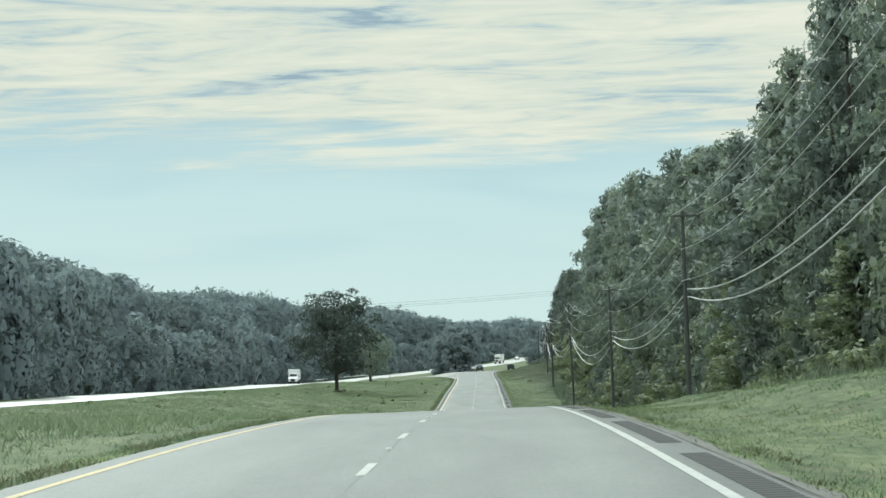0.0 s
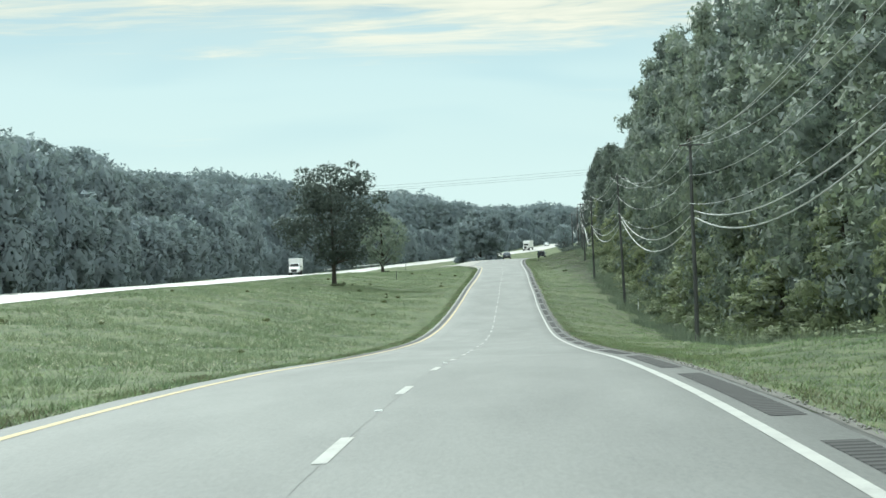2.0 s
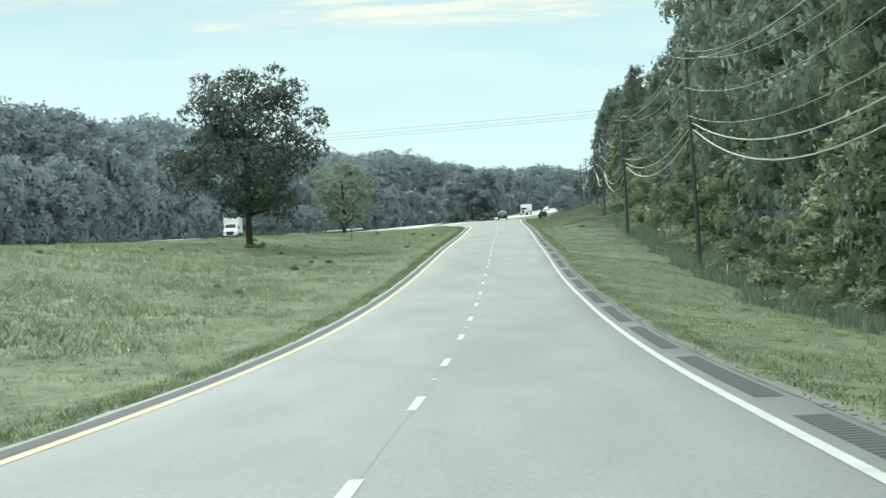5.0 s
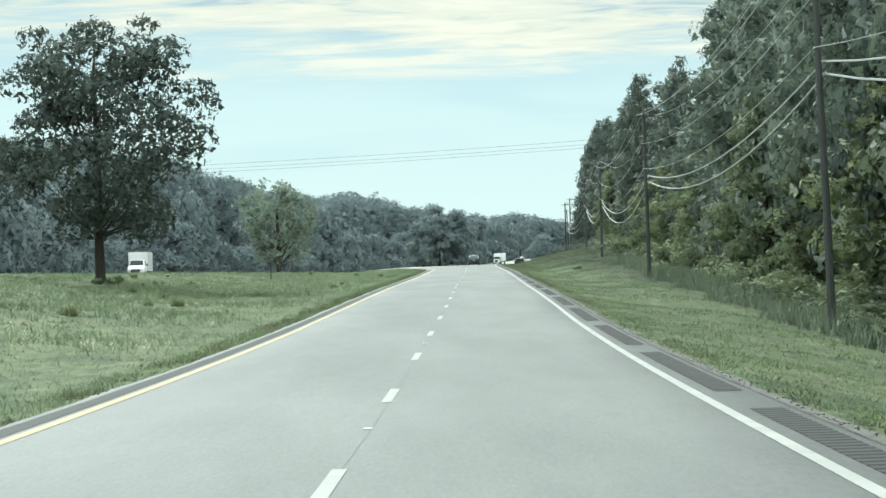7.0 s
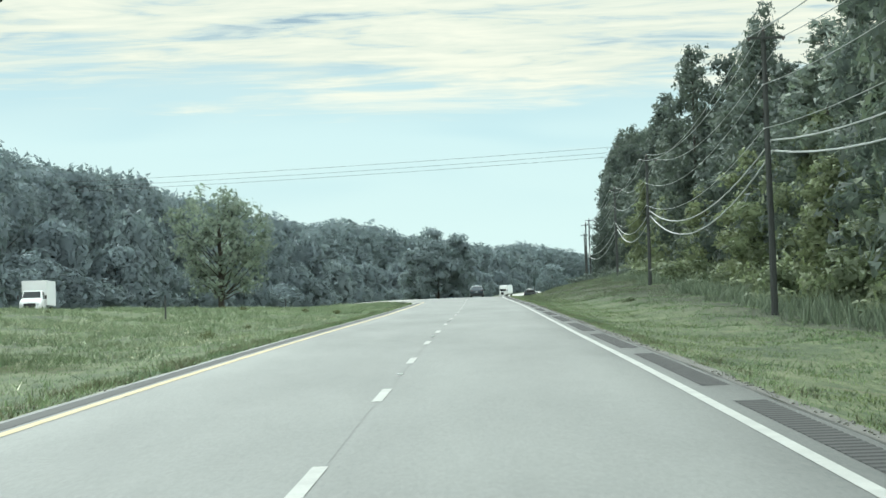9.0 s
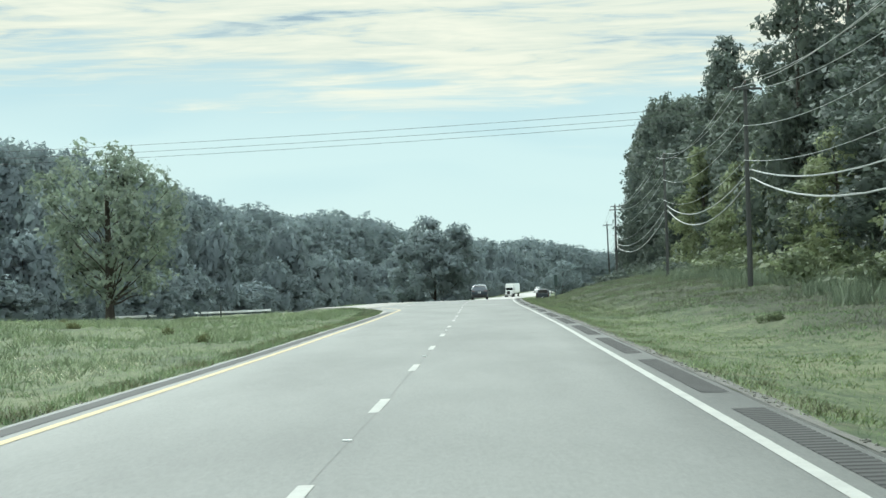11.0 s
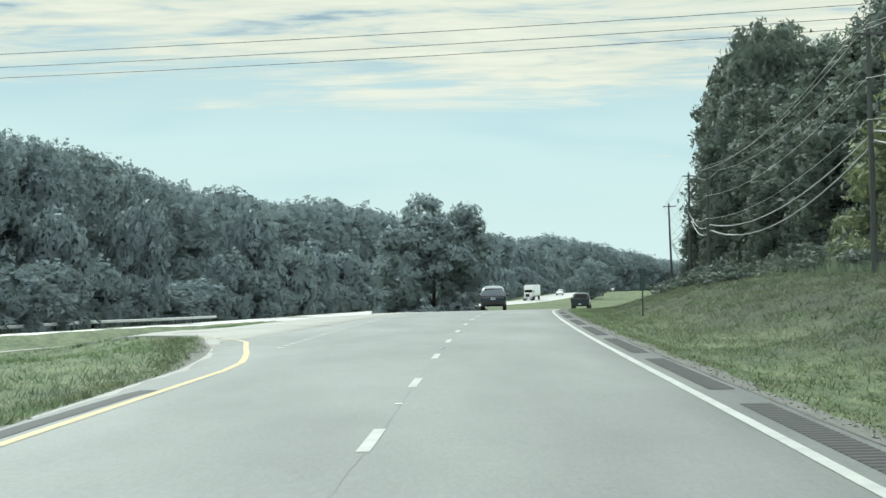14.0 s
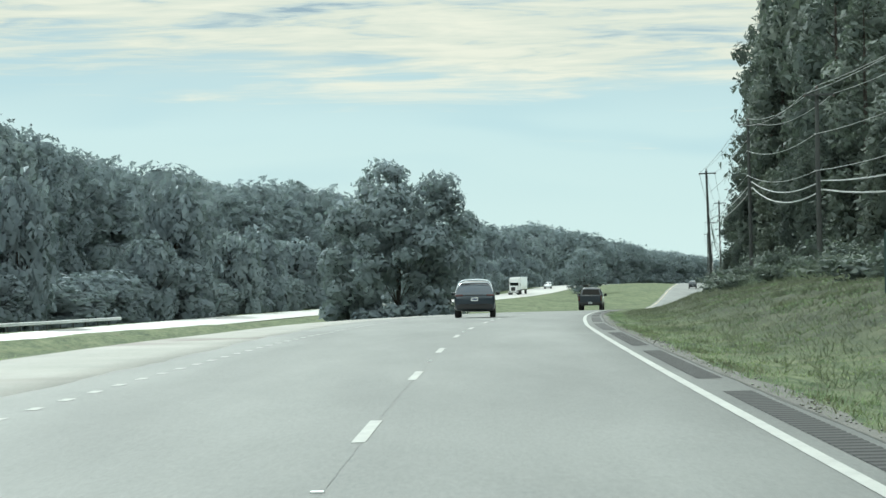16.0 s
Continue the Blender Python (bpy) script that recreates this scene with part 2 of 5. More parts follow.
POLE_WOOD = surface("weathered_pole_wood", (0.0522, 0.05655, 0.05655), (0.09425, 0.1001, 0.09715), 2.0, 0.9, 10.0, 0.3, 30.0, stretch=(3, 3, 0.15))
LEAF_WOOD = leaf_material("woodland_leaves", (0.077, 0.094, 0.090), (0.110, 0.131, 0.115), (0.147, 0.170, 0.131), 0.22, 0.6, grain=3.2)
LEAF_VINE = leaf_material("vine_leaves", (0.080, 0.098, 0.066), (0.112, 0.132, 0.082), (0.154, 0.174, 0.100), 0.24, 0.55, grain=3.6)
LEAF_GROVE = leaf_material("grove_leaves", (0.05914, 0.07347, 0.06989), (0.07885, 0.09498, 0.08602), (0.1039, 0.1219, 0.1004), 0.18, 0.5, grain=3)
# distance haze is mixed into these leaves as a pale blue tint
LEAF_FAR_HAZE = leaf_material("haze_tinted_far_leaves", (0.1521, 0.1825, 0.2059), (0.1654, 0.197, 0.2174), (0.1786, 0.2114, 0.2277), 0.18, 0.7, grain=2.8, open_share=0.45)
# leaf colour paled to carry the haze over the smaller median tree
LEAF_HAZY = leaf_material("haze_paled_leaves", (0.1391, 0.1669, 0.1484), (0.1623, 0.1901, 0.1623), (0.1855, 0.2115, 0.1744), 0.26, 0.2, grain=2.6, open_share=0.53)
LEAF_OAK = leaf_material("oak_leaves", (0.062, 0.076, 0.072), (0.072, 0.087, 0.080), (0.084, 0.100, 0.088), 0.14, 0.1, grain=2.6)
GRASS_BLADE = leaf_material("grass_blades", (0.04691, 0.07556, 0.03788), (0.08771, 0.1282, 0.06061), (0.1509, 0.181, 0.0909), 0.36, 0.0, 2.0)
PALE_WEED = leaf_material("tall_pale_weeds", (0.0746, 0.09946, 0.05664), (0.1068, 0.1362, 0.0774), (0.1492, 0.1731, 0.1057), 0.36, 0.0, 1.2)
BANK_WEED = leaf_material("dry_bank_weeds", (0.04118, 0.05108, 0.03158), (0.06029, 0.07276, 0.04272), (0.08529, 0.09443, 0.05573), 0.34, 0.0, 1.4)
DARK_WEED = leaf_material("dark_weeds", (0.060, 0.066, 0.036), (0.075, 0.080, 0.044), (0.090, 0.094, 0.052), 0.30, 0.2)
WEED_BLADE = leaf_material("weed_leaves", (0.04902, 0.07121, 0.02554), (0.07516, 0.1029, 0.03715), (0.1078, 0.1313, 0.05341), 0.40, 0.0)
SEED_HEAD = leaf_material("pale_seed_heads", (0.20, 0.22, 0.15), (0.27, 0.28, 0.20), (0.36, 0.36, 0.27), 0.25, 0.0)
BRUSH_WEED = leaf_material("grey_green_brush", (0.054, 0.072, 0.0504), (0.0792, 0.102, 0.0672), (0.1116, 0.136, 0.0882), 0.25, 0.0, 1.2)
WIRE = plain("aluminium_wire", (0.34, 0.355, 0.355), 0.45, 0.35)
DARK_WIRE = plain("tarnished_wire", (0.07, 0.075, 0.075), 0.6, 0.2)
CABLE = plain("grey_cable_sheath", (0.34, 0.355, 0.355), 0.4, 0.2)
GALV = surface("galvanised_steel", (0.58, 0.60, 0.61), (0.74, 0.76, 0.76), 2.0, 0.4, 12.0, metal=0.6)
PORCELAIN = plain("insulator_glaze", (0.16, 0.13, 0.12), 0.3)
SIGN_BACK = plain("dull_aluminium", (0.055, 0.065, 0.068), 0.55, 0.3)
SIGN_GREEN = plain("green_sign_sheeting", (0.03, 0.06, 0.056), 0.5)
TYRE = surface("tyre_rubber", (0.018, 0.018, 0.019), (0.035, 0.035, 0.035), 8.0, 0.85)
RIM = plain("alloy_rim", (0.38, 0.39, 0.40), 0.35, 0.9)
GLASS = plain("tinted_window", (0.006, 0.008, 0.009), 0.15, 0.0, 0.0)
CAR_BLUE = plain("dark_slate_car_paint", (0.030, 0.044, 0.062), 0.32, 0.5, 1.0)
# sky reflection along the roof edge, given as a pale metallic colour
ROOF_GLINT = plain("roof_sky_glint", (0.55, 0.60, 0.64), 0.25, 0.5, 1.0)
CAR_GREY = plain("dark_grey_truck_paint", (0.032, 0.041, 0.052), 0.35, 0.5, 1.0)
CAR_SILVER = plain("silver_car_paint", (0.50, 0.51, 0.52), 0.3, 0.6, 1.0)
CAR_WHITE = plain("white_vehicle_paint", (0.76, 0.77, 0.77), 0.4, 0.0, 0.6)
TRIM = plain("black_plastic_trim", (0.022, 0.023, 0.025), 0.6)
CHROME = plain("chrome", (0.75, 0.76, 0.77), 0.12, 1.0)
TAIL_RED = plain("red_lamp_lens", (0.060, 0.012, 0.014), 0.15, 0.0, 1.0)
LAMP_CLEAR = plain("clear_lamp_lens", (0.72, 0.74, 0.75), 0.1, 0.2, 1.0)
PLATE = plain("licence_plate_white", (0.62, 0.64, 0.64), 0.5)
PLATE_BAR = plain("licence_plate_print", (0.08, 0.10, 0.16), 0.6)

# ---------------------------------------------------------------- the lie of the land
# our carriageway: y, x of the lane line, z
ROAD = [(-60, -2.05, 0), (-10, -1.02, 0.4), (10, -0.61, 0.5), (30, -0.22, 0.58), (50, 0.18, 0.55), (70, 0.58, 0.36), (90, 0.97, 0.01), (110, 1.36, -0.59), (130, 1.73, -1.36),
        (150, 2.13, -2.09), (170, 2.55, -2.76), (190, 2.95, -3.32), (210, 3.35, -3.67), (230, 3.74, -3.83), (250, 4.09, -3.86), (270, 4.46, -3.77), (290, 4.86, -3.58),
        (310, 5.22, -3.39), (330, 5.56, -3.23), (350, 5.95, -3.08), (370, 6.36, -2.94), (390, 6.75, -2.8), (410, 7.11, -2.64), (430, 7.43, -2.5), (450, 7.72, -2.35),
        (470, 7.99, -2.21), (490, 8.3, -2.07), (510, 8.71, -1.93), (530, 9.24, -1.82), (550, 9.91, -1.74), (560, 10.35, -1.74), (580, 11.55, -1.72), (601, 13.1, -1.79)]
ROAD_FAR = [(641, 16.7, -1.98), (681, 20.9, -2.27), (721, 25.6, -2.75), (801, 36.7, -4.0), (851, 43.9, -4.3), (901, 51.6, -3.4), (1001, 64.9, -0.4), (1101, 77.1, 1.0), (1301, 98.5, 1.5), (1701, 137, 1.3), (3201, 272, 2.7)]
TAB = np.array(ROAD + ROAD_FAR)


def smooth_table(ys, vs):
    """A smooth curve through a few stations."""
    slope = np.gradient(vs, ys)

    def value(y):
        y = np.clip(y, ys[0], ys[-1])
        i = np.clip(np.searchsorted(ys, y) - 1, 0, len(ys) - 2)
        w = ys[i + 1] - ys[i]
        u = (y - ys[i]) / w
        return ((1 + 2 * u) * (1 - u) ** 2 * vs[i] + u * (1 - u) ** 2 * w * slope[i] + u * u * (3 - 2 * u) * vs[i + 1] + u * u * (u - 1) * w * slope[i + 1])

    return value


road_x, road_z = smooth_table(TAB[:, 0], TAB[:, 1]), smooth_table(TAB[:, 0], TAB[:, 2])
CROSSFALL = 0.0087                                    # the whole carriageway falls to the median
OPP = np.array([(-60, -0.2), (107, -0.24), (153, -0.41), (201, -0.76), (251, -0.9), (301, -1.34), (361, -1.74), (431, -2.03), (481, -2.53), (531, -3.01), (601, -3.19), (651, -3.21), (711, -3.1), (791, -2.65), (901, -2.05), (1001, -1.1), (1101, 0.65), (1301, 1.8), (3201, 3.8)])
opp_z = smooth_table(OPP[:, 0], OPP[:, 1])
OPP_IN, OPP_OUT = -29.8, -41.0                       # edges of the other carriageway, from our lane line
opp_shift = smooth_table(np.array([-60, 150, 250, 430, 530, 601, 651, 711, 801, 901, 1001, 1101, 3201.0]), np.array([-0.5, -0.2, -0.5, -0.65, -0.85, -0.3, -1.9, -4.1, -4.3, -4.3, -2.1, 0, 0]))
BANK = np.array([(-60, 1.6), (40, 1.5), (90, 0.7), (120, 0.2), (160, -0.8), (195, -1.5), (285, -1.5), (330, -0.6), (360, -0.2), (400, 0.35), (440, 0.9), (515, 1.55), (600, 1.75), (660, 2.2), (700, 2.4), (800, 1.5), (1000, 0.4), (3200, 0.4)])
bank = smooth_table(BANK[:, 0], BANK[:, 1])
MEDIAN = np.array([(-60, 0.2), (60, 0.2), (120, 0.1), (200, 0.15), (270, 0.0), (335, -0.55), (350, -0.55), (420, -0.1), (480, -0.25), (560, -0.7), (700, -0.8), (900, -0.3), (3200, 0)])
median = smooth_table(MEDIAN[:, 0], MEDIAN[:, 1])


def lane(s, y):
    """A place on the carriageway: s metres right of the lane line."""
    return Vector((float(road_x(y)) + s, y, float(road_z(y)) + CROSSFALL * s))


def ground_z(x, y):
    x, y = np.asarray(x, float), np.asarray(y, float)
    s = x - road_x(y)
    zr = road_z(y)
    oz = opp_z(y)
    sh = opp_shift(y)
    b, md = bank(y), median(y)
    n = 0.10 * np.sin(x * 0.31 + 1.3 * np.sin(y * 0.05)) * np.sin(y * 0.13 + 0.4) + 0.05 * np.sin(x * 0.9 + y * 0.37)
    rough_off = np.clip((np.abs(s) - 6) / 4, 0, 1)
    near = zr + CROSSFALL * np.clip(s, -6, 6) - 0.022
    ease = lambda u: u * u * (3 - 2 * u)
    # right-hand side: verge, shallow ditch, bank
    u = np.clip((s - 4.6) / 11.5, 0, 1)
    right = near + b * ease(u) - 0.22 * np.sin(np.pi * np.clip((s - 4.6) / 5.0, 0, 1)) + np.clip(s - 14, 0, 60) * 0.045
    # left-hand side: median up to the other carriageway, then the wood
    inn, outt = OPP_IN + sh, OPP_OUT + sh
    ul = np.clip((-s - 4.4) / (-inn - 4.4), 0, 1)
    med = (1 - ease(ul)) * near + ease(ul) * (oz - 0.045) + md * np.sin(np.pi * ul) * 1.0
    left = np.where(s > inn, med, np.where(s > outt - 3, oz - 0.045, oz - 0.045 + np.clip(outt - 3 - s, 0, 80) * 0.03 - 0.5 * np.clip((outt - 3 - s) / 4, 0, 1)))
    z = np.where(s > 0, right, left)
    paved = (s < inn + 1.5) & (s > outt - 1.5)
    turn = turn_edge(y)
    over = np.where(s < 0, np.clip((s - (turn - 4.5)) / 4.0, 0, 1), 0)
    over = over * over * (3 - 2 * over)
    flat = z + over * (road_z(y) + CROSSFALL * s - 0.05 - z)
    off_paving = np.clip(np.minimum(np.abs(s - inn), np.abs(s - outt)) / 4 - 0.2, 0, 1) * np.where(paved, 0, 1)
    ridge = np.interp(y, [560, 610, 645, 670, 705], [0.72, 0.75, 0.66, 0.55, 0.35]) * np.exp(-(((s - inn - 2.6) / 1.7) ** 2)) * np.clip((y - 542) / 14, 0, 1) * np.clip((720 - y) / 30, 0, 1)
    flat = flat + ridge
    return flat + n * rough_off * (1 - over) * np.where(s < -18, off_paving, 1)


def turn_edge(y):
    """Left edge of the paving, where the median is open for turning."""
    y = np.asarray(y, float)
    e = np.interp(y, [455, 470, 478, 485.5, 492, 501.4, 505, 512, 518, 531, 540, 560, 600, 625, 665, 720], [-4.1, -4.5, -5.1, -5.9, -6.9, -8.2, -9.8, -10.3, -9.4, -9.2, -8.9, -8.4, -8.0, -6.6, -4.6, -4.1])
    return e


def gz(x, y):
    return float(ground_z(x, y))


# ---------------------------------------------------------------- mesh helpers


def mesh_from(name, verts, faces, material, smooth=False):
    me = bpy.data.meshes.new(name)
    me.from_pydata([tuple(v) for v in verts], [], faces)
    me.materials.append(material)
    if smooth:
        me.polygons.foreach_set("use_smooth", [True] * len(me.polygons))
    me.update()
    return me


def fast_mesh(name, verts, corners=None, material=None):
    """A mesh of triangles, from their corners in order or from an index of corners."""
    me = bpy.data.meshes.new(name)
    verts = np.asarray(verts, np.float32).reshape(-1, 3)
    corners = np.arange(len(verts), dtype=np.int32) if corners is None else np.asarray(corners, np.int32).ravel()
    n = len(corners) // 3
    me.vertices.add(len(verts))
    me.vertices.foreach_set("co", verts.ravel())
    me.loops.add(n * 3)
    me.loops.foreach_set("vertex_index", corners)
    me.polygons.add(n)
    me.polygons.foreach_set("loop_start", np.arange(0, n * 3, 3, dtype=np.int32))
    me.polygons.foreach_set("loop_total", np.full(n, 3, dtype=np.int32))
    me.materials.append(material)
    me.update(calc_edges=True)
    return me


def soften(me, normals):
    """Foliage shades with its clump, not leaf by leaf."""
    me.normals_split_custom_set_from_vertices(np.asarray(normals, np.float32).reshape(-1, 3).tolist())
    return me


def part(name, bm, material, parent, label=""):
    """Links a bmesh as one mesh object under a thing."""
    me = bpy.data.meshes.new(name)
    bm.to_mesh(me)
    bm.free()
    me.materials.append(material)
    ob = new(name, me)
    ob.parent = parent
    if label:
        ob["label"] = label
    return ob


def child(name, me, parent, m=None, label=""):
    ob = new(name, me)
    ob.parent = parent
    if m is not None:
        ob.matrix_local = m
    if label:
        ob["label"] = label
    return ob


def empty(name, m, label, category, group="", kind=""):
    ob = new(name)
    ob.empty_display_size = 0.3
    ob.matrix_basis = m
    return tagged(ob, label, category, group, kind)


def box(bm, cx, cy, cz, sx, sy, sz, bevel=0.0, m=None):
    """A box, bevelled, added to a bmesh."""
    r = bmesh.ops.create_cube(bm, size=1.0, matrix=Matrix.Translation((cx, cy, cz)) @ Matrix.Diagonal((sx, sy, sz, 1)))
    if bevel:
        edges = list({e for v in r["verts"] for e in v.link_edges})
        r = bmesh.ops.bevel(bm, geom=edges, offset=bevel, segments=2, affect="EDGES", profile=0.6)
    if m is not None:
        bmesh.ops.transform(bm, matrix=m, verts=list({v for v in r["verts"]}))
    return bm


def tube(bm, points, radii, sides=6, caps=True):
    """A tapered tube along points."""
    rings = []
    pts = [Vector(q) for q in points]
    for i, q in enumerate(pts):
        d = (pts[min(i + 1, len(pts) - 1)] - pts[max(i - 1, 0)]).normalized()
        a = d.orthogonal().normalized() if abs(d.z) > 0.9 else d.cross(Vector((0, 0, 1))).normalized()
        b = d.cross(a)
        rings.append([bm.verts.new(q + (a * math.cos(k * math.tau / sides) + b * math.sin(k * math.tau / sides)) * radii[i]) for k in range(sides)])
    for r0, r1 in zip(rings, rings[1:]):
        for k in range(sides):
            bm.faces.new((r0[k], r0[(k + 1) % sides], r1[(k + 1) % sides], r1[k]))
    if caps:
        bm.faces.new(rings[0][::-1])
        bm.faces.new(rings[-1])
    return bm


def lathe(bm, profile, axis_m, sides=20):
    """Turns (radius, height) pairs round the z axis of axis_m."""
    rings = [[bm.verts.new(axis_m @ Vector((r * math.cos(k * math.tau / sides), r * math.sin(k * math.tau / sides), z))) for k in range(sides)] for r, z in profile]
    for r0, r1 in zip(rings, rings[1:]):
        for k in range(sides):
            bm.faces.new((r0[k], r0[(k + 1) % sides], r1[(k + 1) % sides], r1[k]))
    bm.faces.new(rings[0][::-1])
    bm.faces.new(rings[-1])
    return bm


# ---------------------------------------------------------------- ground, roads


def patches(x, y, k=1.0):
    """An uneven field between -1 and 1 over the plan."""
    x, y = x * k, y * k
    return (np.sin(x * 0.55 + 1.7 * np.sin(y * 0.17)) + np.sin(y * 0.31 + 1.3 * np.sin(x * 0.23 + 2)) + 0.7 * np.sin(x * 0.9 - y * 0.53 + 1)) / 2.7


def build_ground():
    ys = np.concatenate([np.arange(-60, 730, 3.0), np.arange(730, 1300, 15.0), np.linspace(1300, 3200, 20)])
    s_in = np.concatenate([[-2400, -1200, -600, -300, -200, -150, -110], np.arange(-90, -44, 4.0), np.arange(-44, -26, 1.5), np.arange(-26, -5, 1.4), [-4.9, -4.5, -4.0, 0, 4.1, 4.6, 5.1, 5.8, 6.6], np.arange(7.5, 22, 1.2), np.arange(22, 80, 5.0), [90, 120, 160, 220, 320, 600, 1200, 2400]])
    sx, yy = np.meshgrid(s_in, ys)
    xx = sx + road_x(yy)
    zz = ground_z(xx, yy)
    # below the paving
    verts = np.stack([xx, yy, zz], -1).reshape(-1, 3)
    w = len(s_in)
    faces = [(j * w + i, j * w + i + 1, (j + 1) * w + i + 1, (j + 1) * w + i) for j in range(len(ys) - 1) for i in range(w - 1)]
    me = mesh_from("ground", verts, faces, GROUND, True)
    # where nobody mows: up the right-hand bank towards the wood
    wild = np.clip((sx - np.interp(yy, [150, 250, 400, 470, 500, 560], [14, 12.5, 7.8, 6.6, 6.0, 5.6])) / 3.0 + 0.35 * patches(xx, yy), 0, 1) * np.clip((40 - sx) / 5, 0, 1)
    me.attributes.new("unmown", "FLOAT", "POINT").data.foreach_set("value", wild.ravel().astype(np.float32))
    tagged(new("ground", me), "rolling mown grass verges and median beside the highway", "ground", kind="structure")


def ribbon(name, ys, left, right, lift, material, base=None, thick=0.0, cols=1):
    """A strip along the carriageway between two offsets, with a down-turned edge."""
    verts, faces = [], []
    for y in ys:
        a, b = left(y), right(y)
        row = [a + (b - a) * k / cols for k in range(cols + 1)]
        for s in row:
            q = lane(s, y) if base is None else base(s, y)
            verts.append((q.x, q.y, q.z + lift))
        if thick:
            for s in (row[0] - 0.04, row[-1] + 0.04):
                q = lane(s, y) if base is None else base(s, y)
                verts.append((q.x, q.y, q.z + lift - thick))
    w = cols + 1 + (2 if thick else 0)
    for j in range(len(ys) - 1):
        a, b = j * w, (j + 1) * w
        for k in range(cols):
            faces.append((a + k, a + k + 1, b + k + 1, b + k))
        if thick:
            faces.append((a + cols + 1, a, b, b + cols + 1))
            faces.append((a + cols, a + cols + 2, b + cols + 2, b + cols))
    return mesh_from(name, verts, faces, material, True)


def opp_place(s, y):
    sh = float(opp_shift(y))
    return Vector((float(road_x(y)) + s + sh, y, float(opp_z(y))))


Y_ROAD = list(np.arange(-60, 720, 4.0)) + list(np.arange(720, 1500, 12.0)) + [1700, 2200, 3200]
WAVY = lambda y: 0.05 * math.sin(y * 0.7) + 0.04 * math.sin(y * 1.9 + 1) + 0.03 * math.sin(y * 4.3)


def grey_edge(y):
    """Left edge of the grey surfacing."""
    return float(np.interp(y, [455, 470, 478, 485.5, 492, 500, 508, 520, 541, 559, 590, 630, 665, 716], [-4.11, -4.45, -5.0, -5.8, -6.4, -6.0, -5.5, -5.3, -5.2, -5.6, -6.0, -5.6, -4.4, -4.11]))


def build_roads():
    Y_NEAR = list(np.arange(-60, 720, 1.5)) + list(np.arange(720, 1500, 12.0)) + [1700, 2200, 3200]
    road = tagged(new("road", ribbon("road", Y_NEAR, lambda y: grey_edge(y) + WAVY(y) * (0.3 if y < 460 else 1.2), lambda y: 4.30 + WAVY(y + 40) * 0.3, 0.0, ASPHALT, thick=0.14, cols=6)), "pale grey worn asphalt highway lanes with painted lines", "road", kind="structure")
    opp = tagged(new("road_opposite", ribbon("road_opposite", Y_ROAD, lambda y: OPP_IN, lambda y: OPP_OUT, 0.0, ROAD_PALE, base=opp_place, cols=4)), "bleached asphalt carriageway beyond the grassy median", "road", kind="structure")
    opp.data.flip_normals()
    # turning lane and opening in the median
    ys = list(np.arange(455, 716, 3.0))
    turning = tagged(new("turning_lane", ribbon("turning_lane", ys, lambda y: min(float(turn_edge(y)), grey_edge(y) - 0.1), lambda y: grey_edge(y) + 0.3, -0.005, ASPHALT_OLD, thick=0.14, cols=3)), "bleached cracked asphalt turning lane in the median opening", "road", kind="structure")
    # crossover: a draped sheet from the turning lane to the other carriageway
    verts, faces, cols = [], [], 7
    for i in range(33):
        u = i / 32
        sa = -8.0 - 22.2 * u
        near = 500.8 + 1.35 * (-8.0 - sa)
        far = near + 6.0 + 7.0 * (1 - u) ** 6 + 8.0 * u ** 6
        for k in range(cols + 1):
            y = near + (far - near) * k / cols
            q = lane(sa, y)
            verts.append((q.x, y, gz(q.x, y) + 0.035 if u < 0.97 else max(gz(q.x, y) + 0.02, float(opp_z(y)) - 0.012)))
    n = cols + 1
    faces = [(i * n + k, i * n + k + 1, (i + 1) * n + k + 1, (i + 1) * n + k) for i in range(32) for k in range(cols)]
    for k, turned in ((0, False), (cols, True)):
        base = len(verts)
        verts += [(verts[i * n + k][0], verts[i * n + k][1], verts[i * n + k][2] - 0.45) for i in range(33)]
        for i in range(32):
            q = (base + i, i * n + k, (i + 1) * n + k, base + i + 1)
            faces.append(q[::-1] if turned else q)
    tagged(new("median_crossover", mesh_from("median_crossover", verts, faces, ASPHALT_OLD, True)), "bleached asphalt crossover through the grass median", "road", kind="structure")
    crack_rng = random.Random(3)
    for s0, y0, ds, dy in ((-5.9, 486, 0.9, 3.5), (-6.6, 492, 1.6, 6), (-7.6, 497, 2.2, 4)):
        pts = [(s0 + ds * i / 12 + crack_rng.uniform(-0.12, 0.12), y0 + dy * i / 12) for i in range(13)]
        verts = [(*lane(s + d, y).xy, lane(s + d, y).z + 0.001) for s, y in pts for d in (-0.015 - 0.02 * crack_rng.random(), 0.02)]
        child("pavement_crack", mesh_from("pavement_crack", verts, [(2 * i, 2 * i + 1, 2 * i + 3, 2 * i + 2) for i in range(12)], GUTTER), turning)
    # painted lines, 4 mm proud
    line = lambda nm, ys, c, w, mat: child(nm, ribbon(nm, ys, lambda y: c(y) - w / 2, lambda y: c(y) + w / 2, 0.005, mat), road)
    line("white_edge_line", Y_ROAD, lambda y: 3.63, 0.128, WHITE_PAINT)
    nose = lambda y: float(np.interp(y, [-60, 100, 215, 300, 365, 440, 469, 473, 476, 480, 484, 490.7, 493, 495, 497, 498, 499], [-3.66, -3.64, -3.57, -3.57, -3.49, -3.49, -3.60, -3.76, -4.02, -4.42, -4.88, -5.62, -6.08, -6.65, -7.3, -7.85, -8.5]))
    line("yellow_edge_line", list(np.arange(-60, 466, 4.0)) + list(np.arange(466, 500, 1.0)), nose, 0.14, YELLOW_PAINT)
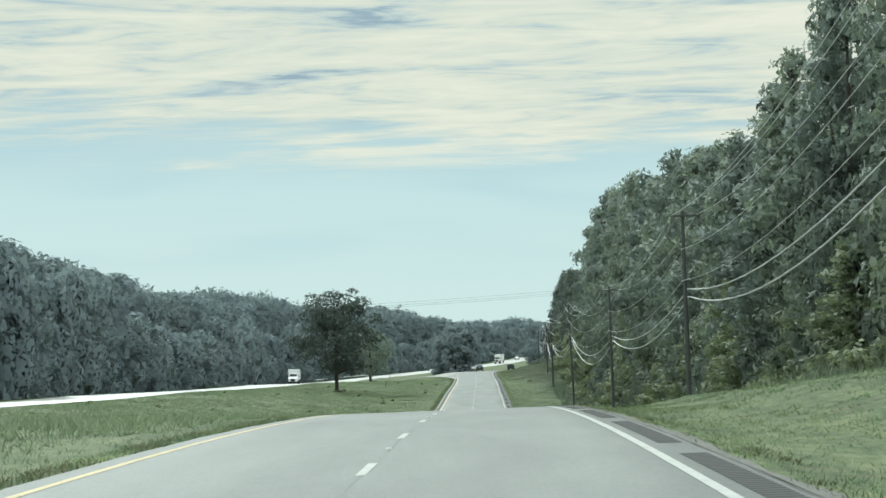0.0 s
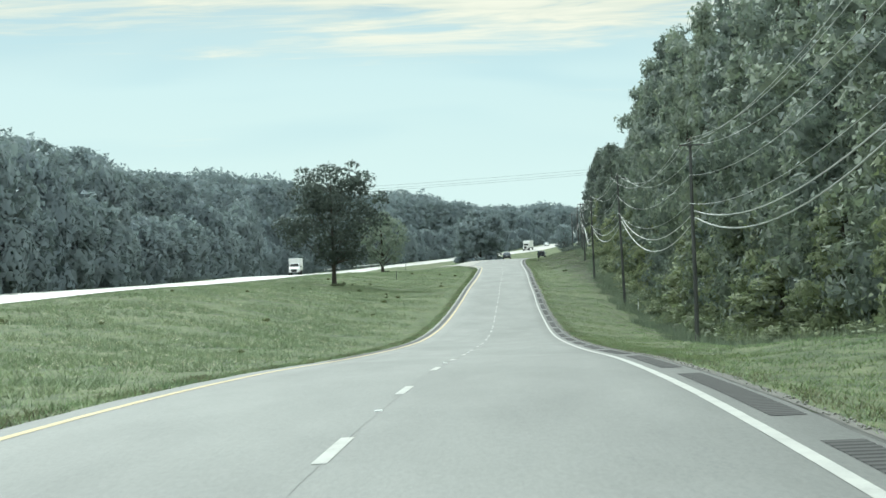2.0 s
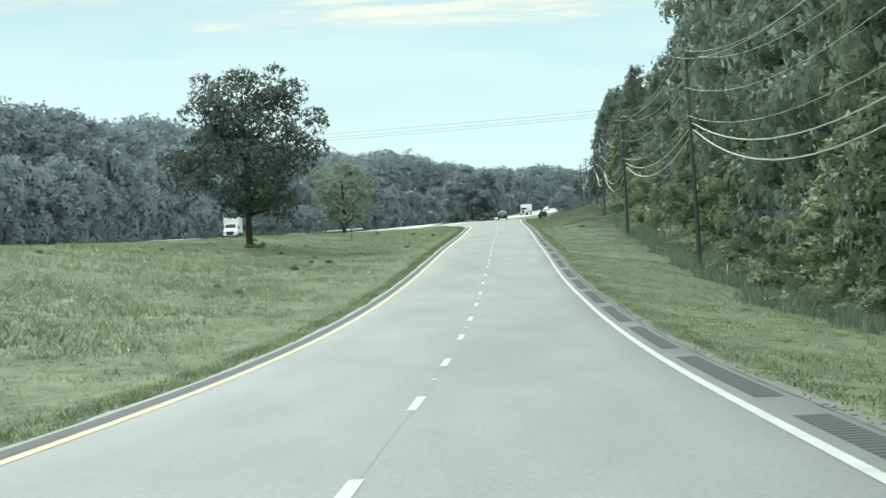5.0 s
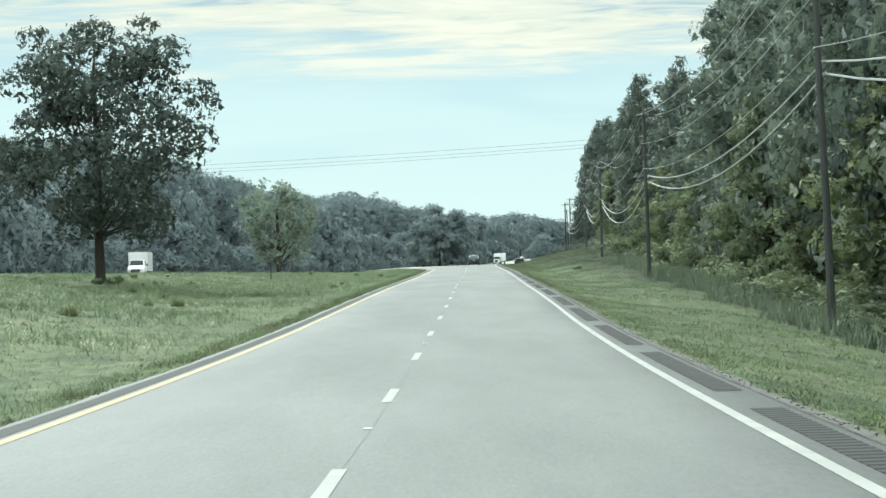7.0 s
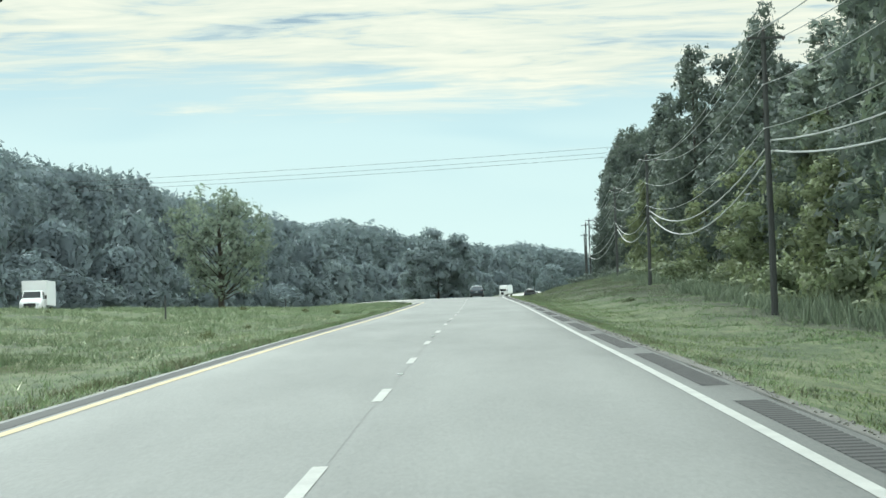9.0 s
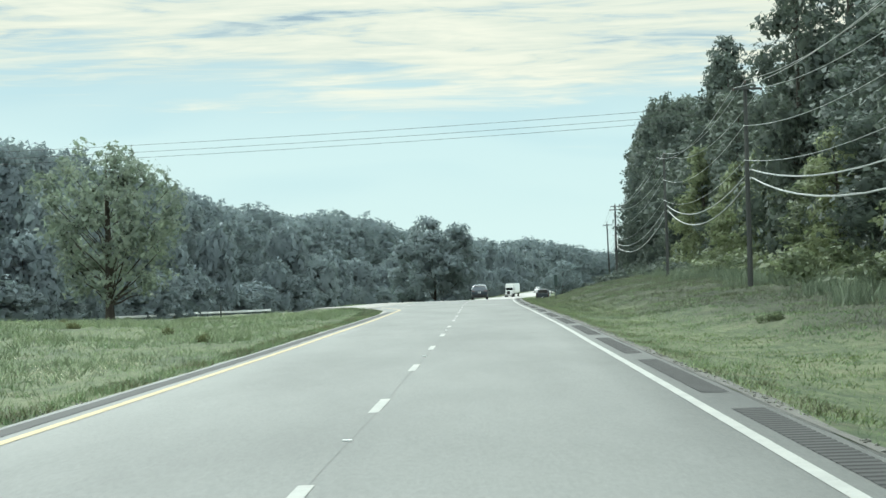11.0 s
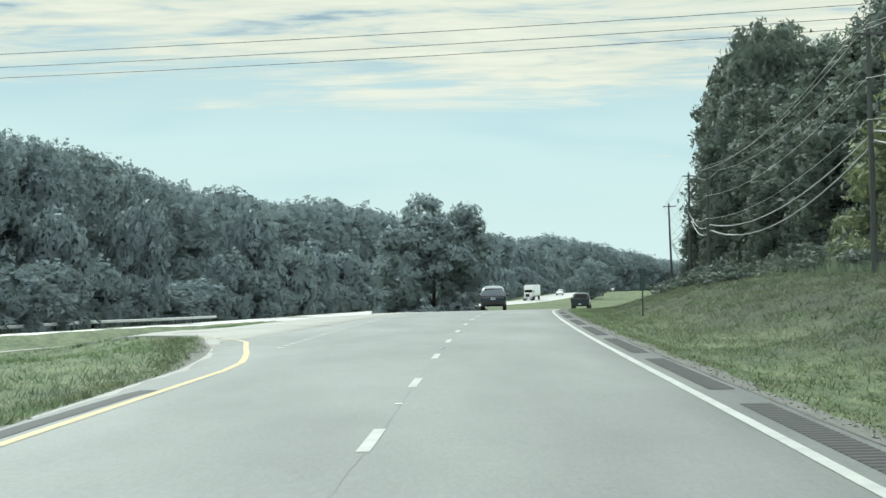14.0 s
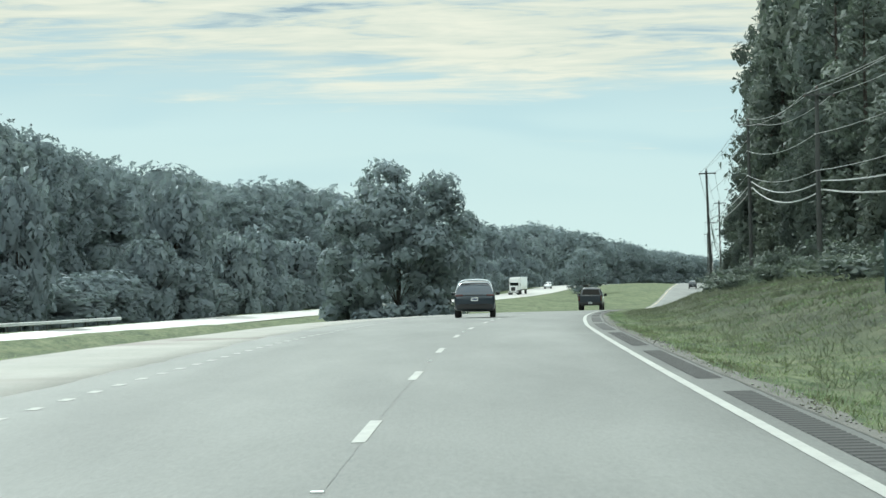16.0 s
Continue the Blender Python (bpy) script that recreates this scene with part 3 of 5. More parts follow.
    line("yellow_edge_line", [y for y in Y_ROAD if y > 690], lambda y: -3.66, 0.13, YELLOW_PAINT)
    k = 0
    for k in range(-2, 62):
        far = 0.41 + 12.19 * k
        w, long = 0.062, 3.05
        me = ribbon("lane_dash", [far - long, far - long / 2, far], lambda y: -w, lambda y: w, 0.005, WHITE_PAINT)
        child("lane_dash", me, road)
    for k in range(56):
        y0 = 483.4 + k * 2.03
        at = -4.03 - 0.22 * min(1.0, (y0 - 483) / 40)
        child("dotted_line_mark", ribbon("dotted_line_mark", [y0, y0 + 0.6], lambda y: at - 0.075, lambda y: at + 0.075, 0.005, WHITE_PAINT), road)
    for c, mat in ((OPP_IN - 0.9, YELLOW_PAINT), (OPP_OUT + 2.7, WHITE_PAINT)):
        me = ribbon("far_edge_line", Y_ROAD, lambda y: c - 0.07, lambda y: c + 0.07, 0.005, mat, base=opp_place)
        child("far_edge_line", me, opp)
    # dark worn margins of the paving
    child("dark_margin", ribbon("dark_margin", [y for y in Y_NEAR if y < 718], lambda y: 4.29, lambda y: 4.38 + WAVY(y * 1.1 + 9) * 0.4, -0.012, GUTTER, thick=0.12), road)
    left_band = lambda y: 0.27 * min(1.0, max(0.0, (y - 128) / 12), (463 - y) / 3)
    line("dark_margin", list(np.arange(130, 463, 1.5)), lambda y: -3.725 - left_band(y) / 2 + WAVY(y * 1.3) * 0.10, 0.27, RUMBLE)
    # the joint between the lanes
    line("pavement_joint", list(np.arange(-20, 640, 0.75)), lambda y: 0.02 + 0.012 * math.sin(y * 0.35) + 0.005 * math.sin(y * 2.7), 0.010, JOINT).location.z = -0.003
    # raised markers between the dashes
    for k in range(0, 50, 2):
        bm = bmesh.new()
        q = lane(0.0, 0.41 + 12.19 * k - 7.6)
        box(bm, q.x, q.y, q.z + 0.006, 0.09, 0.09, 0.016, 0.005)
        part("raised_marker", bm, PLATE, road)


build_ground()
build_roads()


def build_rumble():
    """Milled strips in the shoulder: 12.5 m of grooves, then a 3 m gap."""
    strips = tagged(new("rumble_strip", None), "dark milled rumble strip patches along the paved shoulder", "rumble strip", kind="structure")
    gap = lambda k: 38.3 + 15.485 * k
    for a, b, k in [(3.88, 4.22, k) for k in range(-5, 40)]:
        y0, y1 = gap(k) + 1.5, gap(k + 1) - 1.5
        verts, faces = [], []
        y = y0
        near = y0 < 540
        if near:
            for g in range(int((y1 - y0) / 0.305)):
                yy = [y0 + g * 0.305 + d for d in (0, 0.15, 0.19, 0.27)]
                for yq, dz in zip(yy, (0.006, 0.006, 0.0012, 0.0012)):
                    for s in (a, b):
                        q = lane(s, yq)
                        verts.append((q.x, q.y, q.z + dz))
            n = len(verts) // 2
            faces = [(2 * i, 2 * i + 1, 2 * i + 3, 2 * i + 2) for i in range(n - 1)]
        else:
            for yq in (y0, (y0 + y1) / 2, y1):
                for s in (a, b):
                    q = lane(s, yq)
                    verts.append((q.x, q.y, q.z + 0.006))
            faces = [(0, 1, 3, 2), (2, 3, 5, 4)]
        me = mesh_from("groove_strip", verts, faces, RUMBLE)
        me.materials.append(GROOVE_SHADE)
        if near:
            # groove walls and floors get the painted shade, lands the milled asphalt
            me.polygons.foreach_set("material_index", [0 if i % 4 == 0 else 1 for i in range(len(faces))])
        child("groove_strip", me, strips)


build_rumble()

# ---------------------------------------------------------------- trees


def leaf_cards(centres, normals, size, rng, fold=0.25):
    """Leaf sprays as uneven three-cornered blades facing roughly along the normals."""
    n = len(centres)
    t = rng.normal(size=(n, 3))
    t -= normals * (t * normals).sum(1, keepdims=True)
    t /= np.linalg.norm(t, axis=1, keepdims=True) + 1e-9
    b = np.cross(normals, t)
    sz = size * rng.uniform(0.55, 1.35, (n, 1))
    asp = rng.uniform(0.45, 0.8, (n, 1))
    p0 = centres - t * sz * 0.5 + b * sz * asp * rng.uniform(-0.3, 0.3, (n, 1))
    p1 = centres + b * sz * asp * 0.6 + t * sz * rng.uniform(-0.1, 0.45, (n, 1)) + normals * sz * fold
    p2 = centres - b * sz * asp * 0.6 + t * sz * rng.uniform(0.05, 0.6, (n, 1)) - normals * sz * fold * 0.5
    return np.stack([p0, p1, p2], 1).reshape(-1, 3)


GOLD = (1 + 5 ** 0.5) / 2
ICO = np.array([(-1, GOLD, 0), (1, GOLD, 0), (-1, -GOLD, 0), (1, -GOLD, 0), (0, -1, GOLD), (0, 1, GOLD), (0, -1, -GOLD), (0, 1, -GOLD), (GOLD, 0, -1), (GOLD, 0, 1), (-GOLD, 0, -1), (-GOLD, 0, 1)]) / math.sqrt(1 + GOLD * GOLD)
ICO_FACES = np.array([f for f in itertools.combinations(range(12), 3) if all(np.linalg.norm(ICO[i] - ICO[j]) < 1.2 for i, j in itertools.combinations(f, 2))])
ICO_FACES = np.array([f if np.dot(np.cross(ICO[f[1]] - ICO[f[0]], ICO[f[2]] - ICO[f[0]]), ICO[f[0]]) > 0 else f[::-1] for f in ICO_FACES])


def crown_mesh(name, lobes, count, size, rng, material, droop=0.2, soft=0.0, core=0.68, loose=0.24):
    """A crown of leaf sprays over many lobes (x, y, z, rx, rz), each with a dense leafy heart that closes it to the light."""
    lobes = np.asarray(lobes)
    mid = np.array([0, 0, lobes[:, 2].mean()])
    w = lobes[:, 3] * (lobes[:, 3] + lobes[:, 4])
    pick = rng.choice(len(lobes), count, p=w / w.sum())
    d = rng.normal(size=(count, 3))
    d /= np.linalg.norm(d, axis=1, keepdims=True)
    d[:, 2] = np.abs(d[:, 2]) * np.where(rng.random(count) < 0.70, 1, -1)
    r = rng.uniform(0.55, 1.0, count) ** 0.5 * (1 + loose * np.clip(rng.normal(size=count), -2.5, 1.6))
    L = lobes[pick]
    c = L[:, :3] + d * np.stack([L[:, 3], L[:, 3], L[:, 4]], 1) * r[:, None]
    nrm = d + rng.normal(scale=0.45, size=(count, 3)) + np.array([0, 0, droop])
    nrm /= np.linalg.norm(nrm, axis=1, keepdims=True)
    tris = leaf_cards(c, nrm, size, rng).reshape(-1, 3, 3)
    flip = (np.cross(tris[:, 1] - tris[:, 0], tris[:, 2] - tris[:, 0]) * d).sum(1) < 0
    tris[flip] = tris[flip][:, ::-1]

    def shade(way, at, k):
        big = at - mid
        flat = np.array([1, 1, 0.45 - 0.40 * soft])
        out = (0.70 - 0.25 * soft) * way * flat + k * rng.normal(size=way.shape) + np.array([0, 0, 0.14 * (1 - soft)])
        out += (0.50 + 0.2 * soft) * flat * big / (np.linalg.norm(big, axis=1, keepdims=True) + 1e-6)
        return out / np.linalg.norm(out, axis=1, keepdims=True)

    verts, normals = [tris.reshape(-1, 3)], [np.repeat(shade(d, c, 0.14), 3, 0)]
    corners = [np.arange(count * 3)]
    if core:
        n = len(lobes)
        way = np.tile(ICO, (n, 1))
        reach = core * rng.uniform(0.82, 1.12, (n * 12, 1))
        at = np.repeat(lobes[:, :3], 12, 0) + way * np.repeat(lobes[:, [3, 3, 4]], 12, 0) * reach
        verts.append(at)
        normals.append(shade(way, at, 0.05))
        corners.append((ICO_FACES[None] + np.arange(n)[:, None, None] * 12 + count * 3).ravel())
    return soften(fast_mesh(name, np.concatenate(verts), np.concatenate(corners), material), np.concatenate(normals))


def limb(bm, a, b, r0, r1, rng, bend=0.15, n=3):
    a, b = Vector(a), Vector(b)
    pts = []
    for i in range(n + 1):
        u = i / n
        q = a.lerp(b, u)
        if 0 < i < n:
            q += Vector(rng.normal(scale=bend, size=3)) * (b - a).length * 0.12
        pts.append(q)
    tube(bm, pts, [r0 + (r1 - r0) * i / n for i in range(n + 1)], 4)


def forest_tree(seed, h, r, count, size, material, low=0.10, dome=0.75, core=0.62):
    """Meshes of a tall wood-edge tree: stem with limbs, and a ragged column of foliage."""
    rng = np.random.default_rng(seed)
    bm = bmesh.new()
    lean = rng.normal(scale=0.25, size=2)
    stem = [(lean[0] * u * u, lean[1] * u * u, h * u * 0.97) for u in (0, 0.15, 0.35, 0.6, 0.8, 1.0)]
    tube(bm, [(x, y, z - 0.4 * (i == 0)) for i, (x, y, z) in enumerate(stem)], [0.26, 0.22, 0.18, 0.13, 0.08, 0.03], 6)
    lobes = []
    n = int(14 + h * 1.1)
    for i in range(n):
        u = low + (0.985 - low) * (i + rng.random()) / n
        env = r * (0.62 + 0.5 * math.sin(math.pi * min(1.0, u * 1.05) ** 0.8)) * (1.0 if u < 0.72 else max(0.12, (1.03 - u) / 0.31) ** dome)
        a = i * 2.4 + rng.uniform(-0.7, 0.7)
        rad = env * rng.uniform(0.25, 0.75)
        lr = rng.uniform(0.30, 0.50) * r * (0.55 + 0.55 * (1 - u))
        c = (lean[0] * u * u + math.cos(a) * rad, lean[1] * u * u + math.sin(a) * rad, h * u)
        lobes.append((*c, lr * 1.15, lr * rng.uniform(0.65, 1.05)))
        if i % 3 == 0:
            limb(bm, (lean[0] * u * u, lean[1] * u * u, max(0.5, h * u - rad * 0.6)), c, 0.06, 0.015, rng)
    me = bpy.data.meshes.new("trunk")
    bm.to_mesh(me)
    bm.free()
    me.materials.append(BARK)
    return me, crown_mesh("crown", lobes, count, size, rng, material, core=core, loose=0.17)


def round_tree(seed, h, r, count, size, material, skirt=0.35, puffs=36, core=0.74):
    """Meshes of a broadleaf wood tree: a stem, and a domed crown of rounded puffs with a leafy skirt below."""
    rng = np.random.default_rng(seed)
    bm = bmesh.new()
    tube(bm, [(0, 0, -0.4), (0.1, 0, h * 0.3), (0, 0.1, h * 0.8)], [0.26, 0.2, 0.05], 5)
    lobes = []
    for i in range(puffs):
        small = i % 5 > 1
        u = 1.0 - 1.30 * (i + rng.random()) / puffs                    # from the crown's top to below its middle
        a = i * 2.39996 + rng.uniform(-0.5, 0.5)
        ring = math.sqrt(max(0.0, 1 - u * u)) * (rng.uniform(0.80, 0.98) if small else rng.uniform(0.45, 0.62))
        lr = r * (rng.uniform(0.14, 0.24) if small else rng.uniform(0.42, 0.54))
        c = (math.cos(a) * ring * r, math.sin(a) * ring * r, h * (0.60 + (0.375 if small else 0.27) * u * rng.uniform(0.9, 1.03)))
        lobes.append((*c, lr, lr * rng.uniform(0.85, 1.1)))
        if i % 3 == 0:
            limb(bm, (0, 0, max(h * 0.2, c[2] - ring * r)), c, 0.07, 0.015, rng)
    for i in range(int(puffs * skirt)):
        a, lr = i * 2.39996 + rng.random(), r * rng.uniform(0.30, 0.44)
        ring = r * rng.uniform(0.45, 0.70)
        lobes.append((math.cos(a) * ring, math.sin(a) * ring, h * rng.uniform(0.06, 0.42), lr, lr * 1.25))
    me = bpy.data.meshes.new("trunk")
    bm.to_mesh(me)
    bm.free()
    me.materials.append(BARK)
    return me, crown_mesh("crown", lobes, count, size, rng, material, soft=0.92, core=core, loose=0.15)


def broad_tree(seed, h, r, count, size, material, clear=0.18, forks=12, core=0.0):
    """Meshes of a free-standing tree: trunk, spreading limbs, a crown with gaps."""
    rng = np.random.default_rng(seed)
    bm = bmesh.new()
    tube(bm, [(0, 0, -0.3), (0.03, 0, 0.5), (0.05, 0.02, h * clear), (0.1, 0.0, h * 0.45), (0.0, 0.1, h * 0.7), (0.1, 0.05, h * 0.93)], [0.42, 0.30, 0.25, 0.19, 0.11, 0.03], 9)
    lobes = []
    for i in range(forks * 6):
        u = (i + rng.random()) / (forks * 6)
        for _ in range(6):
            if rng.random() < (0.8 if u < 0.25 else 1.0 if u < 0.7 else (1.12 - u) / 0.42):
                break
            u = rng.random()
        z = h * (clear + 0.03 + (0.95 - clear) * u)
        env = 1.12 * r * math.sqrt(max(0.03, 1 - ((u - 0.42) / (0.62 if u > 0.42 else 0.55)) ** 2))
        a = i * 2.39996 + rng.uniform(-0.4, 0.4)
        rad = env * rng.uniform(0.04, 1.0) ** 0.5
        lr = rng.uniform(0.13, 0.24) * r
        c = (math.cos(a) * rad, math.sin(a) * rad, z)
        lobes.append((*c, lr * 1.25, lr * 0.85))
        if i % 2 == 0:
            limb(bm, (0, 0, max(h * clear, z - rad * 0.95)), c, 0.085 * (1.1 - u), 0.015, rng, 0.2)
    me = bpy.data.meshes.new("trunk")
    bm.to_mesh(me)
    bm.free()
    me.materials.append(BARK)
    return me, crown_mesh("crown", lobes, count, size, rng, material, core=core, loose=0.15)


def shrub_mesh(seed, r, h, count, size, material):
    rng = np.random.default_rng(seed)
    lobes = [(rng.normal(scale=r * 0.5), rng.normal(scale=r * 0.5), h * rng.uniform(0.15, 0.75), r * rng.uniform(0.3, 0.55), h * rng.uniform(0.2, 0.35)) for _ in range(9)]
    return crown_mesh("foliage", lobes, count, size, rng, material, core=0.45)


def tree_thing(meshes, label, name="tree", category="tree", group=""):
    root = empty(name, Matrix(), label, category, group)
    child("trunk", meshes[0], root)
    child("crown", meshes[1], root)
    return root


def corners_of(me):
    """Corner places and shading normals of a mesh, face by face."""
    v = np.empty(len(me.vertices) * 3, np.float32)
    me.vertices.foreach_get("co", v)
    i = np.empty(len(me.loops), np.int32)
    me.loops.foreach_get("vertex_index", i)
    n = np.empty(len(me.loops) * 3, np.float32)
    me.corner_normals.foreach_get("vector", n)
    return v.reshape(-1, 3)[i], n.reshape(-1, 3)


def joined_wood(name, label, kinds, places, material):
    """Many crowns too deep in the wood to tell apart, as one object."""
    out, nrm = [], []
    for i, m in places:
        a = np.array(m)
        turn = a[:3, :3] / np.linalg.norm(a[:3, :3], axis=0)
        out.append(kinds[i][0] @ a[:3, :3].T + a[:3, 3])
        nrm.append(kinds[i][1] @ turn.T)
    tagged(new(name, soften(fast_mesh(name, np.concatenate(out), None, material), np.concatenate(nrm))), label, "woods", kind="stuff")


def tilt_scale(x, y, z, turn, k, kz):
    return pose(x, y, z, 0, 0, turn) @ Matrix.Diagonal((k, k, kz, 1))


WOOD_EDGE = np.array([(48, 20), (102.6, 20.5), (153.3, 20.2), (201.2, 20.6), (291.5, 21.5), (371.2, 23.9), (440.7, 26.7), (531, 30.4), (570, 31.3), (601.5, 31.8), (641.5, 33.0), (661.5, 34.4), (706.5, 38.0)])
WOOD_TOP = np.array([(48, 24.2), (124, 23.6), (134, 21.6), (142, 19.2), (150, 17.3), (163, 18.1), (177, 17.6), (190, 19.0), (205, 20.3), (232, 20.8), (270, 22.2), (321.4, 24.3), (367.2, 22.5), (377.1, 13.2), (405.9, 11.2), (418.8, 13.3), (425.8, 16.9), (434.7, 12.3), (460.6, 13.5), (469.6, 19.5), (478.7, 14.6), (521, 13.1), (535, 17.9), (546.1, 22.4), (557.2, 16.8), (591.5, 14.8), (621.5, 16.8), (633.5, 25.1), (656.5, 26.4), (680, 25.8), (695, 23), (706.5, 20)])
edge_x = smooth_table(WOOD_EDGE[:, 0], WOOD_EDGE[:, 1])


def top_z(y):
    return float(np.interp(y, WOOD_TOP[:, 0], WOOD_TOP[:, 1]))


def plant_right_wood():
    rng = np.random.default_rng(11)
    H = 20.0
    front = [tree_thing(forest_tree(100 + i, H, 3.6, 3300, 0.62, LEAF_WOOD, 0.06, 0.5 + 0.12 * i), "tall dark green broadleaf tree at the edge of roadside woods", group="trees of the roadside wood") for i in range(5)]
    deep = [corners_of(forest_tree(120 + i, H, 3.9, 700, 1.1, LEAF_WOOD, 0.36, core=0)[1]) for i in range(4)]
    front += [tree_thing(forest_tree(110 + i, H, 3.8, 3300, 0.62, LEAF_GROVE, 0.06, 0.45 + 0.1 * i), "tall dark leafy tree at the edge of roadside woods", group="trees of the roadside wood") for i in range(3)]
    inner = []
    viney = [tree_thing(forest_tree(140 + i, 11.0, 2.9, 3000, 0.50, LEAF_VINE, 0.02), "vine-draped young tree with yellowish green leaves", group="young trees of the wood edge") for i in range(3)]
    used = set()

    def put(kind, x, y, k, kz):
        m = tilt_scale(x, y, gz(x, y), rng.uniform(0, 360), k, kz)
        if kind not in used:
            used.add(kind)
            kind.matrix_basis = m
        else:
            copy_thing(kind, m).matrix_basis = m

    y = 52.0
    while y < 632:
        x = float(edge_x(y)) + rng.uniform(1.0, 3.4)
        want = max(6.0, top_z(y) * rng.uniform(0.86, 1.0) - gz(x, y))
        if abs(y - 425.3) < 3 or abs(y - 469.7) < 3 or abs(y - 545) < 6:
            want = top_z(y) - gz(x, y)
        put(front[rng.integers(5) if y < 395 else 5 + rng.integers(3)], x, y, rng.uniform(0.9, 1.15) * min(1.0, 0.45 + want / 36), want / H)
        y += rng.uniform(4.6, 6.6)
    # a dark close grove of rounded oaks at the far end
    grove = [tree_thing(round_tree(160 + i, H, 5.0, 5200, 0.75, LEAF_GROVE, 0.9), "dense dark green rounded tree closing the end of the roadside wood", group="trees of the roadside wood") for i in range(3)]
    for i, (x, y, top) in enumerate(((37.6, 634, 22.5), (38.6, 644, 25.0), (39.4, 655, 26.4), (39.6, 666, 25.6), (40.0, 677, 25.8), (40.6, 688, 24.5), (45, 660, 25.5), (46, 683, 25))):
        put(grove[i % 3], x, y, rng.uniform(0.92, 1.06), (top - gz(x, y)) / (H * 0.97))
    # taller trees that rise above their neighbours
    for i, (x, y, top, k) in enumerate(((28, 426.1, 16.8, 0.55), (28.2, 470.3, 19.4, 0.8), (28.8, 475.1, 17.9, 0.9), (33.5, 546.1, 21.7, 0.8), (34.4, 550.6, 19.4, 0.9), (34.6, 541.1, 18.4, 0.9), (36.1, 663.5, 20.8, 1.1), (36.6, 673.5, 20.4, 1.1))):
        put(front[5 + i % 3], x, y, k, (top - gz(x, y)) / H)
    y = 56.0
    while y < 700:
        for dx, cut in ((7.5, 0.98), (14.0, 1.0)):
            x = float(edge_x(y)) + dx + rng.uniform(-2, 2)
            want = max(7.0, top_z(y) * cut * rng.uniform(0.84, 1.02) - gz(x, y))
            k = rng.uniform(1.0, 1.25) * min(1.0, 0.5 + want / 36)
            inner.append((int(rng.integers(4)), tilt_scale(x, y + rng.uniform(-2, 2), gz(x, y) - 0.3, rng.uniform(0, 360), k, want / H)))
        y += rng.uniform(8.0, 11.0)
    # the depth of the wood, seen only as a canopy from afar
    for _ in range(260):
        y = rng.uniform(-30, 720)
        x = float(edge_x(y)) + rng.uniform(22, 75)
        inner.append((4, tilt_scale(x, y, gz(x, y) - 0.3, rng.uniform(0, 360), rng.uniform(1.2, 1.6), rng.uniform(0.8, 1.1))))
    deep.append(corners_of(forest_tree(126, H, 3.9, 300, 1.7, LEAF_WOOD, 0.3, core=0)[1]))
    joined_wood("woods_interior", "dark green depth of the roadside woods behind the edge trees", deep, inner, LEAF_WOOD)
    y = 70.0
    while y < 700:
        x = float(edge_x(y)) + rng.uniform(-0.6, 1.0)
        put(viney[rng.integers(3)] if y < 560 else grove[rng.integers(3)], x, y, *((rng.uniform(0.7, 1.1), rng.uniform(0.45, 1.0)) if y < 560 else (rng.uniform(0.42, 0.55), rng.uniform(0.28, 0.5))))
        y += rng.uniform(9.0, 17.0)


def plant_brush():
    """Low growth along the foot of the wood."""
    rng = np.random.default_rng(5)
    kinds = []
    for i in range(8):
        me = shrub_mesh(200 + i, 1.5, 1.7, 480, 0.32, LEAF_VINE if i < 4 else LEAF_GROVE)
        ob = tagged(new("shrub", me), "leafy green shrub growing at the foot of the woods" if i < 4 else "dark leafy shrub below the dense grove", "shrub", "shrubs along the wood")
        kinds.append(ob)
    used = set()
    y = 66.0
    while y < 700:
        for dx in (-1.0, 0.6):
            x = float(edge_x(y)) + dx + rng.uniform(-0.9, 0.9)
            yy = y + rng.uniform(-2, 2)
            i = int(rng.integers(4)) + (4 if yy > 545 else 0)
            m = tilt_scale(x, yy, gz(x, yy) - 0.05, rng.uniform(0, 360), rng.uniform(0.8, 1.5), rng.uniform(0.5, 1.35))
            if i not in used:
                used.add(i)
                kinds[i].matrix_basis = m
            else:
                copy_thing(kinds[i], m).matrix_basis = m
        y += rng.uniform(4.0, 6.5)
    # low tangle spreading down the bank below the grove
    for _ in range(60):
        yy = rng.uniform(512, 640)
        x = float(edge_x(yy)) - 0.8 - 6.0 * rng.random() ** 1.3 * min(1.0, (yy - 505) / 40)
        m = tilt_scale(x, yy, gz(x, yy) - 0.1, rng.uniform(0, 360), rng.uniform(0.8, 1.4), rng.uniform(0.35, 0.75))
        copy_thing(kinds[4 + int(rng.integers(4))], m).matrix_basis = m


LEFT_EDGE = np.array([(153.3, -53.2), (301.4, -55.9), (450.6, -54.4), (601.5, -49.4), (701.5, -45.2), (801.5, -41.3), (871.5, -36.6), (951.5, -23.5), (1057.5, -7.1), (1151.5, 22.7), (1251.5, 46.3), (1401.5, 74.5), (1601.5, 117.7), (1901.5, 188.6)])
LEFT_TOP = np.array([(153, 22), (301, 20.5), (366, 19.3), (408, 19.6), (461, 18.7), (492, 17.8), (526, 18.0), (566, 19.8), (613, 22.0), (690, 22.0), (731, 22.4), (755, 22.2), (796, 21.4), (843, 22.0), (870, 23.2), (889, 21.4), (927, 22.8), (966, 25.0), (1022, 24.6), (1064, 25.4), (1101, 22.5), (1150, 21.0), (1185, 20.5), (1213, 18.5), (1240, 21.0), (1272, 23.0), (1335, 24.2), (1365, 21.0), (1400, 20.0), (1480, 23.5), (1560, 19.0), (1700, 20.0), (1901, 20.0)])
